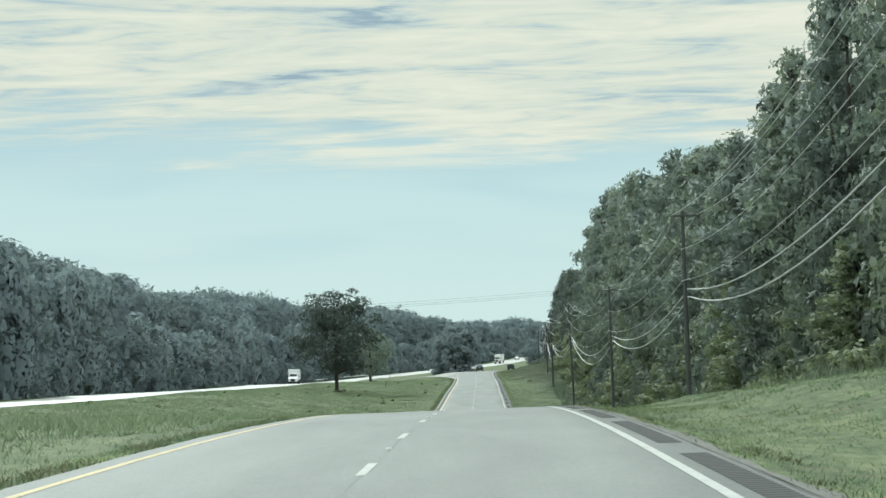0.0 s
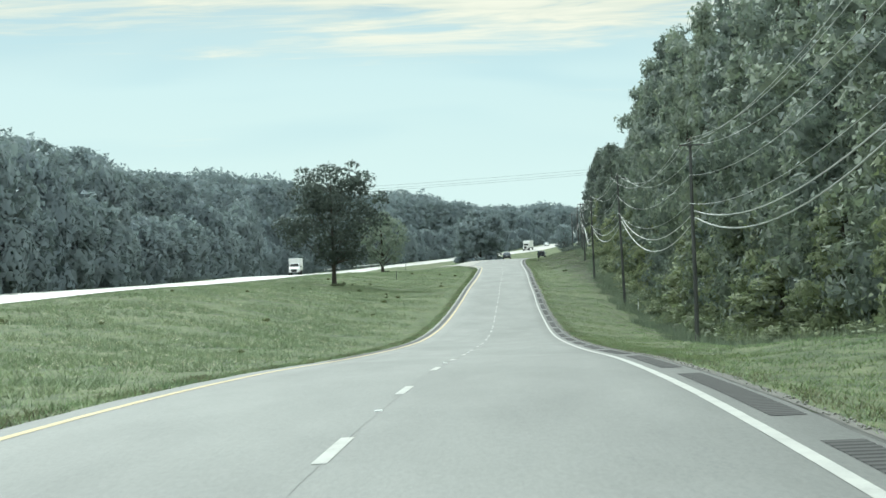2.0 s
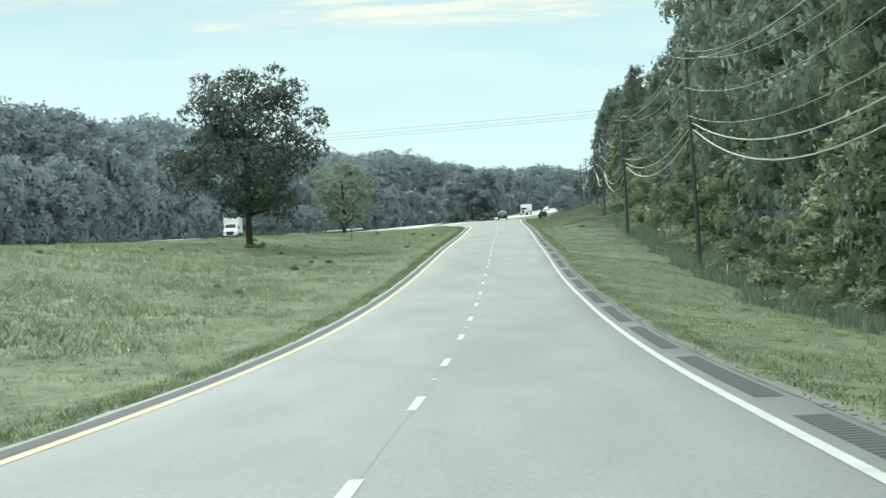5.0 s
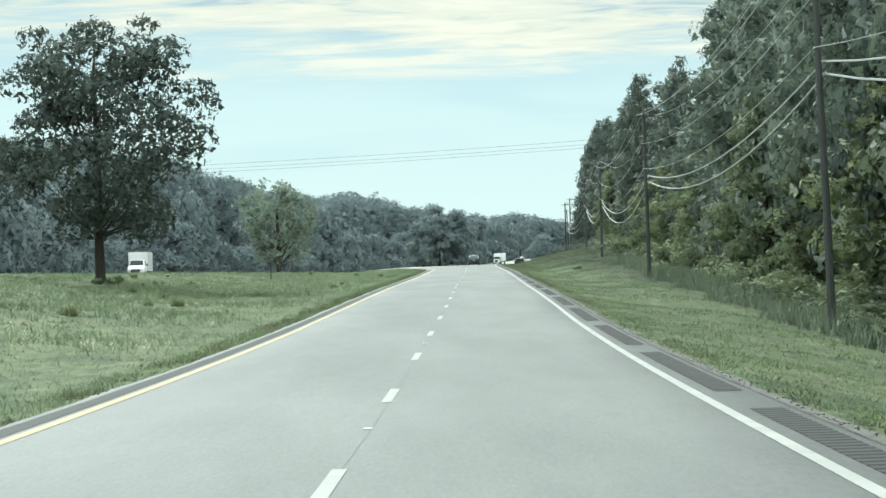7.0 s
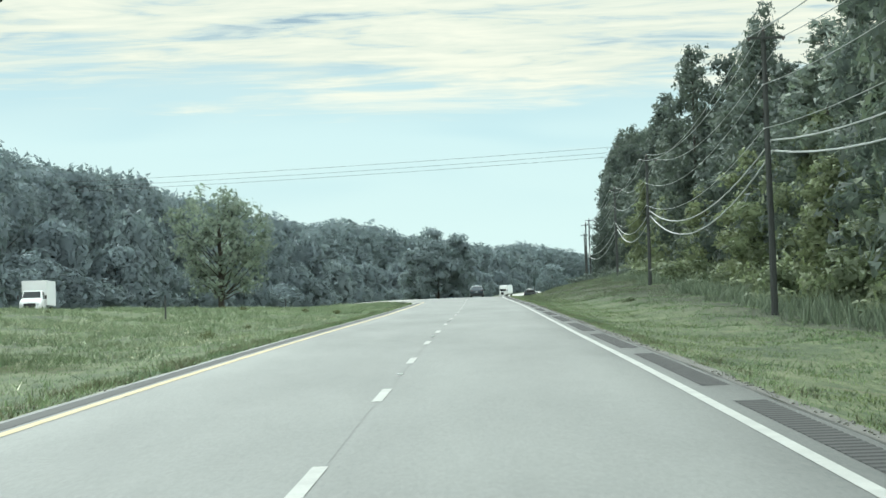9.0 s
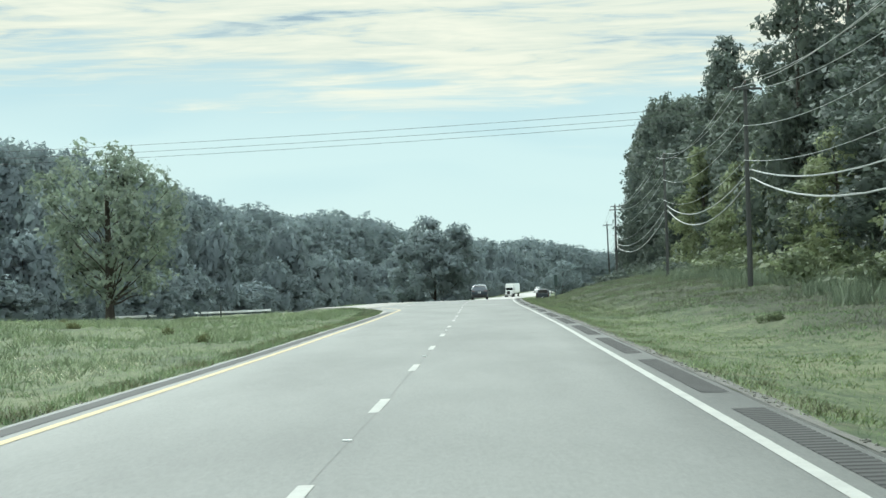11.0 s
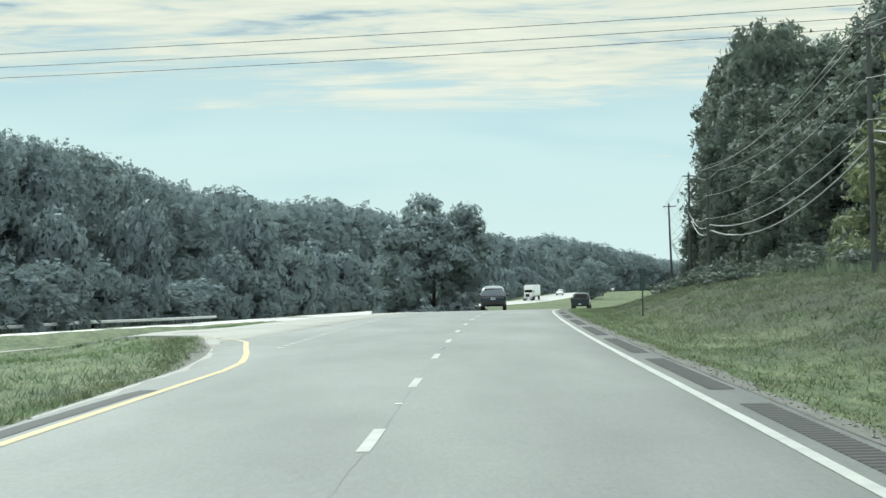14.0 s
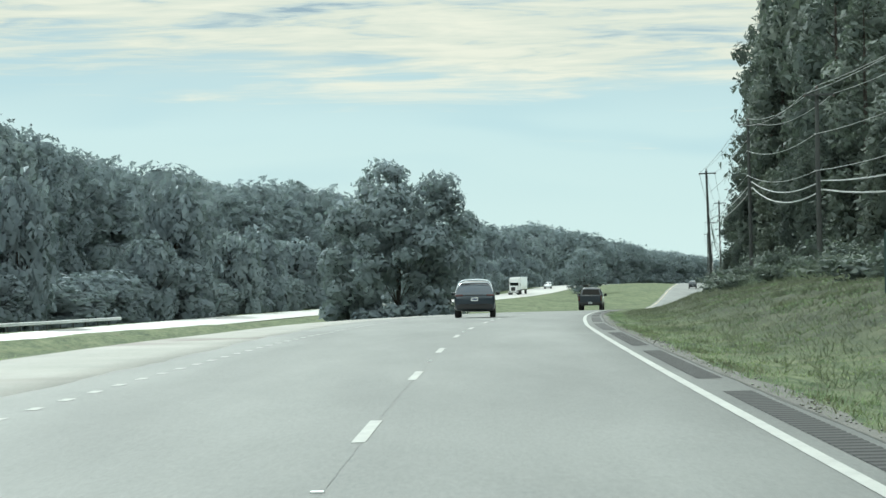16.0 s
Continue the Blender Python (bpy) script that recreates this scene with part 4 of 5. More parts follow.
left_x = smooth_table(LEFT_EDGE[:, 0], LEFT_EDGE[:, 1])


def plant_left_wood():
    rng = np.random.default_rng(21)
    H = 18.0
    kinds = [tree_thing(round_tree(300 + i, H, 5.2, 3100, 0.78, LEAF_FAR_HAZE), "dense haze-tinted green tree in the woods beyond the median", group="trees of the far wood") for i in range(6)]
    used, rest = set(), []

    def put(i, x, y, k, kz):
        m = tilt_scale(x, y, gz(x, y) - 0.2, rng.uniform(0, 360), k, kz)
        if i not in used:
            used.add(i)
            kinds[i].matrix_basis = m
        else:
            copy_thing(kinds[i], m).matrix_basis = m

    y = 225.0
    while y < 1850:
        far = y > 800
        for row, lift in ((0.0, 0.92), (8.0, 1.03), (17.0, 1.07)):
            if row > 10 and rng.random() < 0.62:
                continue
            yy = y + rng.uniform(-2.5, 2.5)
            x = float(left_x(yy)) - row * (1.4 if far else 1.0) + rng.uniform(-1.8, 1.8)
            top = float(np.interp(yy, LEFT_TOP[:, 0], LEFT_TOP[:, 1])) * lift * rng.uniform(0.91, 1.05)
            k = rng.uniform(1.1, 1.5) * (1.3 if far else 1.0)
            i, kz = int(rng.integers(6)), max(6.0, top - gz(x, yy)) / H
            if row == 0.0 and not far:
                put(i, x, yy, k, kz)
            else:
                rest.append((i + (6 if yy > 640 else 0), tilt_scale(x, yy, gz(x, yy) - 0.3, rng.uniform(0, 360), k, kz)))
        y += rng.uniform(8.0, 10.5) * (1.25 if far else 1.0)
    # the wood goes on behind and back past the start
    for _ in range(260):
        yy = rng.uniform(-60, 900)
        back = rng.uniform(0, 60) if yy < 225 else rng.uniform(24, 80)
        x = float(left_x(yy)) - back
        rest.append((12, tilt_scale(x, yy, gz(x, yy) - 0.3, rng.uniform(0, 360), rng.uniform(1.0, 1.4), rng.uniform(0.85, 1.15))))
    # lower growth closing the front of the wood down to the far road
    low = [tree_thing(round_tree(340 + i, 9.0, 4.2, 1600, 0.9, LEAF_FAR_HAZE, 0.8), "bushy haze-tinted green tree beside the far carriageway", group="young trees of the far wood") for i in range(3)]
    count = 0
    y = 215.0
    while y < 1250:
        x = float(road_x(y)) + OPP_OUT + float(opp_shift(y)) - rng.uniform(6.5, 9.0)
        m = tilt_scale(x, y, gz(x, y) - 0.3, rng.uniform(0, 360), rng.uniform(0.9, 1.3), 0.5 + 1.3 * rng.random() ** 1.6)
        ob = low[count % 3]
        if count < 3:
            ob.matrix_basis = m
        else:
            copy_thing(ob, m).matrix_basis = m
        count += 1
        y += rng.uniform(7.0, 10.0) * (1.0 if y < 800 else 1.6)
    joined_wood("distant_woods", "haze-tinted blue-green woods stretching along the horizon", [corners_of(round_tree(320 + i, H, 5.2, 820, 1.1, LEAF_FAR_HAZE, 0.0 if i < 6 else 0.35, 18)[1]) for i in range(12)] + [corners_of(round_tree(339, H, 5.2, 300, 1.9, LEAF_FAR_HAZE, 0.35, 12, 0)[1])], rest, LEAF_FAR_HAZE)


def plant_free_trees():
    for x, y, h, r, n, sz, mat, seed, clear, label in (
        (-14.7, 343.6, 15.5, 5.7, 16000, 0.42, LEAF_OAK, 401, 0.17, "large spreading oak tree standing alone in the grass median"),
        (-13.8, 477.7, 11.4, 4.2, 6500, 0.58, LEAF_HAZY, 402, 0.10, "smaller haze-paled green tree standing in the grass median"),
        (5.4, 700.0, 15.0, 6.2, 12000, 0.72, LEAF_FAR_HAZE, 407, 0.03, "broad haze-tinted dark green tree at the median edge"),
        (41.9, 1001.5, 10.0, 4.6, 3500, 0.6, LEAF_FAR_HAZE, 405, 0.02, "round haze-tinted dark green tree far along the median"),
    ):
        root = tree_thing(broad_tree(seed, h, r, n, sz, mat, clear, 15, 0.0 if mat is LEAF_OAK else 0.5), label, group="free-standing median trees")
        root.matrix_basis = pose(x, y, gz(x, y), 0, 0, seed * 37 % 360)
    for i, (x, y, k) in enumerate(((2.2, 697, 1.5), (5.0, 694.5, 1.3), (8.4, 696, 1.6), (0.2, 702, 1.9), (10.2, 700, 1.2))):
        ob = tagged(new("shrub", shrub_mesh(450 + i, 1.5, 1.7, 500, 0.6, LEAF_FAR_HAZE)), "haze-tinted dark green bush at the foot of the median tree", "shrub", "bushes under the median tree")
        ob.matrix_basis = tilt_scale(x, y, gz(x, y) - 0.1, 50 * i, k, k * 0.9)
    for x, y, k, i in ((-51.5, 459, 2.2, 0), (-50, 449, 1.7, 1), (-48.5, 436, 1.3, 2), (16.4, 402, 0.22, 3), (-14.1, 342.7, 0.42, 4), (-12.9, 478, 0.3, 5)):
        me = shrub_mesh(430 + i, 1.6, 1.5, 1200, 0.34, LEAF_VINE)
        ob = tagged(new("shrub", me), "pale green bush in open grass", "shrub", "bushes in the open grass")
        ob.matrix_basis = tilt_scale(x, y, gz(x, y) - 0.05, 40 * i, k, k)


plant_right_wood()
plant_brush()
plant_left_wood()
plant_free_trees()

# ---------------------------------------------------------------- grass


def scatter_blades(name, label, x, y, height, width, material, rng, lean=0.7, category="grass"):
    """Blades as single bent triangles, as one object."""
    n = len(x)
    z = ground_z(x, y) - 0.02
    a = rng.uniform(0, math.tau, n)
    h = height * rng.uniform(0.5, 1.3, n)
    w = width * rng.uniform(0.6, 1.3, n) * (1 + np.clip((np.abs(x - road_x(y)) - 5.0) / 5.0, 0, 0.9) * (width < 0.03))
    dx, dy = np.cos(a) * w / 2, np.sin(a) * w / 2
    lx, ly = rng.normal(scale=lean, size=n) * h, rng.normal(scale=lean, size=n) * h
    v = np.stack([np.stack([x - dx, y - dy, z], 1), np.stack([x + dx, y + dy, z], 1), np.stack([x + lx, y + ly, z + h], 1)], 1)
    flip = np.cross(v[:, 1] - v[:, 0], v[:, 2] - v[:, 0])[:, 1] > 0
    v[flip] = v[flip][:, ::-1]
    up = np.stack([rng.normal(scale=0.35, size=n), rng.normal(scale=0.35, size=n), np.ones(n)], 1)
    up /= np.linalg.norm(up, axis=1, keepdims=True)
    tagged(new(name, soften(fast_mesh(name, v.reshape(-1, 3), None, material), np.repeat(up, 3, 0))), label, category, kind="stuff")


def tuft_points(n, y0, y1, s0, s1, rng, per=9, spread=0.10, bias=1.0):
    m = n // per
    y = rng.uniform(y0, y1, m)
    s = s0 + (s1 - s0) * rng.random(m) ** bias
    x = road_x(y) + s
    x = np.repeat(x, per) + rng.normal(scale=spread, size=m * per)
    y = np.repeat(y, per) + rng.normal(scale=spread, size=m * per)
    return x, y


def keep_off(x, y):
    """Leaves the paving free."""
    s = x - road_x(y)
    ok = (s > 4.42) | ((s < -4.15) & (s < turn_edge(y) - 0.15))
    near = 500.8 + 1.35 * (-8.0 - s)
    cross = (s < -7) & (s > OPP_IN - 1) & (y > near - 0.3) & (y < near + 10 + 5 * np.clip(1 + (s + 8) / 22.2, 0, 1) ** 6)
    return ok & ~cross & ((s > OPP_IN + opp_shift(y) + 0.3) | (s < OPP_OUT + opp_shift(y) - 0.3))


def grow_grass():
    rng = np.random.default_rng(77)
    for name, label, n, y0, y1, s0, s1, h, w, mat, bias in (
        ("verge_grass", "mown green grass on the roadside verge", 230000, 14, 600, 4.46, 18, 0.085, 0.014, GRASS_BLADE, 1.5),
        ("median_grass", "rough green grass of the median", 330000, 14, 540, -4.22, -30, 0.12, 0.015, GRASS_BLADE, 1.7),
        ("edge_weeds", "low bright green weeds along the pavement edge", 100000, 14, 560, 4.55, 8.2, 0.070, 0.022, WEED_BLADE, 1.3),
        ("verge_edge_grass", "short ragged grass along the verge edge", 40000, 14, 620, 4.42, 5.3, 0.065, 0.013, GRASS_BLADE, 1.4),
        ("median_edge_grass", "ragged grass overhanging the pavement edge", 45000, 14, 500, -4.20, -4.85, 0.11, 0.016, GRASS_BLADE, 1.3),
        ("median_edge_weeds", "dark ragged weeds along the foot of the median grass", 36000, 14, 490, -4.24, -4.9, 0.13, 0.024, DARK_WEED, 1.2),
        ("verge_edge_weeds", "dark ragged weeds along the foot of the verge", 30000, 14, 560, 4.50, 5.2, 0.08, 0.024, DARK_WEED, 1.2),
        ("tall_weeds", "tall pale weeds in the unmown median grass", 200000, 40, 470, -6.0, -26, 0.26, 0.018, PALE_WEED, 0.9),
        ("crossing_weeds", "ragged dry olive grass at the crossing's curved edge", 24000, 448, 499, -4.3, -10, 0.13, 0.018, BANK_WEED, 1.0),
        ("bank_weeds", "tall dry olive weeds on the bank below the woods", 300000, 60, 690, 5.4, 24, 0.17, 0.013, BANK_WEED, 0.7),
        ("brush_weeds", "tall grey-green brush between the verge and the woods", 330000, 90, 690, 11, 26, 0.62, 0.022, BRUSH_WEED, 0.6),
        ("seed_heads", "pale seed heads dotted over the unmown median grass", 70000, 120, 400, -6.0, -24, 0.14, 0.030, SEED_HEAD, 1.0),
    ):
        x, y = tuft_points(n, y0, y1, s0, s1, rng)
        ok = keep_off(x, y)
        p = patches(x, y) + rng.normal(scale=0.22, size=len(x))
        if name == "tall_weeds":
            ok &= p > -0.02
        if name == "bank_weeds":
            ok &= (p + np.clip((y - 410) / 45, -0.6, 1.6) + np.clip((x - road_x(y) - 11) / 6, -0.5, 0.6) > 0.2) & (x < edge_x(y) + 1.0)
        if name == "crossing_weeds":
            ok &= np.abs(x - road_x(y) - turn_edge(y) + 0.7 + 0.35 * rng.normal(size=len(x))) < 0.35 + 0.35 * p
        if name in ("median_edge_weeds", "verge_edge_weeds"):
            ok &= patches(x * 2.0, y, 2.3) + rng.normal(scale=0.2, size=len(x)) > 0.05
        if name == "edge_weeds":
            ok &= patches(x, y, 1.7) + rng.normal(scale=0.3, size=len(x)) > 0.0
        hh = h * (1 + 0.45 * np.clip(p, -1, 1)) if name in ("verge_grass", "median_grass") else h
        if name == "brush_weeds":
            hh = h * np.clip(0.75 + 0.7 * patches(x * 1.7, y * 1.3, 2.1) + 0.3 * rng.normal(size=len(x)), 0.2, 2.0)
            ok &= np.abs(x - edge_x(y) + 2.2 + 0.8 * p) < 2.7 + 0.8 * p
        hh = hh[ok] if isinstance(hh, np.ndarray) else hh
        if name == "seed_heads":
            ok &= p > 0.12
        scatter_blades(name, label, x[ok], y[ok], hh, w, mat, rng, {"bank_weeds": 0.9, "edge_weeds": 0.8, "brush_weeds": 0.35}.get(name, 0.7))


grow_grass()


def weed_clumps():
    """Dark stalky clumps dotted over the unmown median."""
    rng = np.random.default_rng(15)
    kinds = []
    for i in range(4):
        n = 170
        a, r = rng.uniform(0, math.tau, n), 0.35 * rng.random(n) ** 0.7
        x, y, h = np.cos(a) * r, np.sin(a) * r, rng.uniform(0.25, 0.75, n) * (1.15 - r)
        lx, ly, w = x * 0.6 + rng.normal(scale=0.08, size=n), y * 0.6 + rng.normal(scale=0.08, size=n), 0.03
        dx, dy = -np.sin(a) * w, np.cos(a) * w
        z = np.full(n, -0.05)
        v = np.stack([np.stack([x - dx, y - dy, z], 1), np.stack([x + dx, y + dy, z], 1), np.stack([x + lx, y + ly, h], 1)], 1)
        kinds.append(fast_mesh("weed_clump", v.reshape(-1, 3), None, DARK_WEED))
    for i in range(34):
        y = rng.uniform(130, 440)
        x = float(road_x(y)) - rng.uniform(7, 27)
        ob = tagged(new("weed_clump", kinds[i % 4]), "dark stalky weed clump in the unmown median grass", "weeds", "weed clumps in the median")
        k = rng.uniform(0.3, 0.7)
        ob.matrix_basis = tilt_scale(x, y, gz(x, y), rng.uniform(0, 360), k * 1.1, k * 0.75)


weed_clumps()


def dirt_edge():
    """Bare gravelly dirt between paving and grass."""
    ys = list(np.arange(-20, 700, 2.0))
    for nm, a, b, mat in (("verge_dirt", lambda y: 4.37, lambda y: 4.47 + 0.03 * math.sin(y * 0.33) + 0.03 * math.sin(y * 0.9 + 2) + (0.05 + 0.12 * min(1, max(0, (y - 380) / 60))) * (1 + math.sin(y * 0.47) * math.sin(y * 2.3)), DIRT), ("median_dirt", lambda y: -4.24 - 0.05 * math.sin(y * 0.41 + 1) - 0.03 * math.sin(y * 1.1) - 0.12 * min(1, max(0, (y - 400) / 40)), lambda y: -4.09, PALE_GRIT)):
        yy = [y for y in ys if nm == "verge_dirt" or y < 484]
        base = lambda s, y: Vector((float(road_x(y)) + s, y, gz(float(road_x(y)) + s, y) + 0.012))
        tagged(new(nm, ribbon(nm, yy, a, b, 0.0, mat, base=base, cols=2)), "strip of bare gravelly dirt at the pavement edge", "ground", kind="structure")
    # washed-out gravel along the curve into the crossing
    yy = [float(v) for v in np.arange(452, 497.5, 0.5)]
    wide = lambda y: (0.22 + 0.28 * min(1.0, (y - 452) / 35)) * (0.9 + 0.12 * math.sin(y * 0.8) + 0.08 * math.sin(y * 1.9 + 1))
    base = lambda s, y: Vector((float(road_x(y)) + s, y, gz(float(road_x(y)) + s, y) + 0.018))
    tagged(new("crossing_dirt", ribbon("crossing_dirt", yy, lambda y: float(turn_edge(y)) - wide(y), lambda y: float(turn_edge(y)) - 0.02, 0.0, DIRT, base=base, cols=3)), "washed-out strip of pale gravel at the crossing's curved edge", "ground", kind="structure")


dirt_edge()


def scatter_gravel():
    """Loose stones in the dirt along the paving, as one object."""
    rng = np.random.default_rng(61)
    n = 5200
    y = rng.uniform(60, 570, n)
    left = rng.random(n) < 0.3
    s = np.where(left, -4.17 - 0.30 * rng.random(n) ** 2, 4.40 + (0.12 + 0.3 * np.clip((y - 380) / 60, 0, 1)) * rng.random(n) ** 1.4)
    keep = (patches(y * 0.0 + 3.0 * left, y, 1.4) + rng.normal(scale=0.3, size=n) > -0.1) & (~left | (y < 455))
    y, s = y[keep], s[keep]
    x = s + road_x(y)
    octa = np.array([(1, 0, 0), (0, 1, 0), (-1, 0, 0), (0, -1, 0), (0, 0, 0.7), (0, 0, -0.7)])
    tri = np.array([(0, 1, 4), (1, 2, 4), (2, 3, 4), (3, 0, 4), (1, 0, 5), (2, 1, 5), (3, 2, 5), (0, 3, 5)])
    size = rng.uniform(0.007, 0.026, (len(x), 1, 1))
    v = octa[None] * size * rng.uniform(0.6, 1.4, (len(x), 6, 3)) + np.stack([x, y, ground_z(x, y) + 0.018], 1)[:, None]
    f = (tri[None] + np.arange(len(x))[:, None, None] * 6).ravel()
    tagged(new("gravel", fast_mesh("gravel", v.reshape(-1, 3), f, PALE_GRIT)), "loose pale stones along the pavement edge", "gravel", kind="stuff")


scatter_gravel()

# ---------------------------------------------------------------- poles and wires
# x, y, height of the crossarm above datum, lean in degrees
POLES = [(11.5, 48.0, 12.0, 0.0), (13.8, 126.0, 9.0, 0.2), (15.2, 196.8, 7.2, 0.2), (17.2, 286.5, 7.9, 1.4), (18.4, 360.5, 7.3, 0.6), (21.6, 444.8, 8.0, 0.0), (25.0, 518.5, 9.3, 0.5),
         (26.4, 590.5, 8.0, 0.0), (30.3, 641.0, 10.4, 0.3), (32.1, 678.5, 9.1, 1.6), (42.7, 757.0, 9.6, 0.6), (49.0, 820.0, 9.2, 0.4), (57.0, 890.0, 9.2, 0.4), (68.0, 975.0, 9.5, 0.4)]
# offset across, height from the crossarm, sag, radius
RUNS = [(0.0, 0.42, 1.35, 0.015), (-0.58, 0.05, 1.35, 0.015), (0.72, 0.05, 1.35, 0.015), (-0.10, -1.75, 1.3, 0.014), (-0.12, -3.40, 1.2, 0.014), (0.16, -3.85, 1.55, 0.033), (0.20, -4.25, 1.95, 0.037)]


def utility_pole(x, y, top, lean):
    z0 = gz(x, y)
    root = empty("utility_pole", pose(x, y, z0, 0, 0, 0), "dark weathered wooden utility pole with crossarm on the verge", "utility pole", "utility poles along the road")
    h = top - z0
    m = Matrix.Rotation(radians(-lean), 4, "Y")
    bm = bmesh.new()
    tube(bm, [m @ Vector((0, 0, -0.5)), m @ Vector((0.01, 0, h * 0.3)), m @ Vector((-0.01, 0, h * 0.65)), m @ Vector((0, 0, h + 0.25))], [0.145, 0.130, 0.112, 0.09], 10)
    part("shaft", bm, POLE_WOOD, root)
    bm = bmesh.new()
    box(bm, 0.07, -0.16, h, 1.45, 0.09, 0.10, 0.012, m)
    part("crossarm", bm, POLE_WOOD, root)
    for dx, dz, _, _ in RUNS[:3]:
        bm = bmesh.new()
        lathe(bm, [(0.02, -0.16), (0.05, -0.12), (0.06, -0.06), (0.045, -0.02), (0.03, 0.0)], m @ Matrix.Translation((dx, -0.16 if dx else 0, h + dz)), 10)
        part("insulator", bm, PORCELAIN, root, "dark glazed insulator")
    for dx, dz, _, _ in RUNS[3:]:
        bm = bmesh.new()
        box(bm, dx * 0.6, 0, h + dz, 0.14, 0.12, 0.06, 0.01, m)
        part("clamp", bm, GALV, root)
    return root


def catenary(name, a, b, sag, r, material, label, category, group, n=14):
    bm = bmesh.new()
    a, b = Vector(a), Vector(b)
    tube(bm, [a.lerp(b, i / n) - Vector((0, 0, 4 * sag * (i / n) * (1 - i / n))) for i in range(n + 1)], [r] * (n + 1), 5)
    ob = part(name, bm, material, None)
    return tagged(ob, label, category, group)


def pole_point(p, dx, dz):
    x, y, top, lean = p
    h = top - gz(x, y)
    return (x + dx - math.sin(radians(lean)) * (h + dz), y, top + dz)


def string_wires():
    for p in POLES:
        utility_pole(*p)
    for p, q in zip(POLES, POLES[1:]):
        span = q[1] - p[1]
        k = (span / 80) ** 2
        for i, (dx, dz, sag, r) in enumerate(RUNS):
            thick = i > 4
            catenary("overhead_cable" if thick else "overhead_wire", pole_point(p, dx, dz), pole_point(q, dx, dz), sag * max(k, 0.18), r, CABLE if thick else WIRE,
                     "thick pale grey communications cable sagging between poles" if thick else "thin bright power wire strung between utility poles", "cable" if thick else "wire", "wires along the road")
    # a line that crosses the road high up
    for dy, dz in ((-3.0, 0.55), (0.0, 0.0), (3.0, -0.4)):
        catenary("crossing_wire", (46, 583 + dy, 18.5 + dz), (-92, 583 + dy, 14.3 + dz), 1.0, 0.022, DARK_WIRE, "thin dark power wire crossing high over the highway", "wire", "wires over the road", 24)
    for x, y, top in ((46, 583, 18.5), (-92, 583, 14.3)):
        z0 = gz(x, y)
        root = empty("crossing_pole", pose(x, y, z0), "tall wooden pole standing inside the woods", "utility pole", "poles of the crossing line")
        bm = bmesh.new()
        tube(bm, [(0, 0, -0.5), (0, 0, (top - z0) * 0.5), (0, 0, top - z0 + 0.5)], [0.22, 0.19, 0.14], 10)
        part("shaft", bm, POLE_WOOD, root)
        for dy, dz in ((-3.0, 0.55), (3.0, -0.4)):
            bm = bmesh.new()
            box(bm, 0, dy / 2, top - z0 + dz, 0.12, 3.2, 0.14, 0.012)
            part("crossarm", bm, POLE_WOOD, root)


string_wires()

# ---------------------------------------------------------------- roadside furniture


def guardrail(points, label):
    """A W-beam rail on posts along points of the plan."""
    root = empty("guardrail", pose(*points[0], gz(*points[0])), label, "guardrail", "guardrails of the far carriageway")
    o = root.matrix_basis.translation
    prof = [(0.0, 0.44), (0.05, 0.48), (0.05, 0.54), (0.0, 0.585), (0.05, 0.63), (0.05, 0.69), (0.0, 0.75), (-0.012, 0.75), (0.03, 0.685), (0.03, 0.635), (-0.012, 0.585), (0.03, 0.535), (0.03, 0.485), (-0.012, 0.44)]
    bm = bmesh.new()
    rows = []
    for x, y in points:
        z = gz(x, y)
        rows.append([bm.verts.new((x + dx - o.x, y - o.y, z + dz - o.z)) for dx, dz in prof])
    for a, b in zip(rows, rows[1:]):
        for k in range(len(prof)):
            bm.faces.new((a[k], a[(k + 1) % len(prof)], b[(k + 1) % len(prof)], b[k]))
    bm.faces.new(rows[0])
    bm.faces.new(rows[-1][::-1])
    part("beam", bm, GALV, root, "corrugated galvanised steel beam")
    post = bmesh.new()
    box(post, 0, 0, 0.32, 0.10, 0.16, 0.94, 0.01)
    me = bpy.data.meshes.new("post")
    post.to_mesh(me)
    post.free()
    me.materials.append(POLE_WOOD)
    for (x0, y0), (x1, y1) in zip(points, points[1:]):
        n = max(1, round(abs(y1 - y0) / 3.8))
        for i in range(n):
            x, y = x0 + (x1 - x0) * i / n, y0 + (y1 - y0) * i / n
            child("post", me, root, Matrix.Translation((x - 0.07 - o.x, y - o.y, gz(x, y) - o.z)))
    return root


guardrail([(-32.5, 601.5), (-30.8, 626.5), (-28.4, 651.5), (-25.3, 681.5), (-21.7, 708)], "galvanised steel guardrail along the far shoulder")
guardrail([(-3.1, 801.5), (3.4, 831.5), (9.9, 861.5)], "distant galvanised steel guardrail beside the far shoulder")


def marker_sign(x, y):
    root = empty("roadside_sign", pose(x, y, gz(x, y), 0, 0, 4), "narrow dark sign panel on a steel post", "road sign")
    bm = bmesh.new()
    box(bm, 0, 0.03, 0.9, 0.06, 0.04, 2.2, 0.008)
    part("post", bm, SIGN_BACK, root)
    bm = bmesh.new()
    box(bm, 0, 0, 1.55, 0.24, 0.012, 0.92, 0.004)
    part("panel", bm, SIGN_GREEN, root, "dark sign panel")
    for i in range(5):
        bm = bmesh.new()
        box(bm, 0, -0.008, 1.25 + i * 0.15, 0.14, 0.004, 0.06)
        part("print_bar", bm, SIGN_BACK, root)


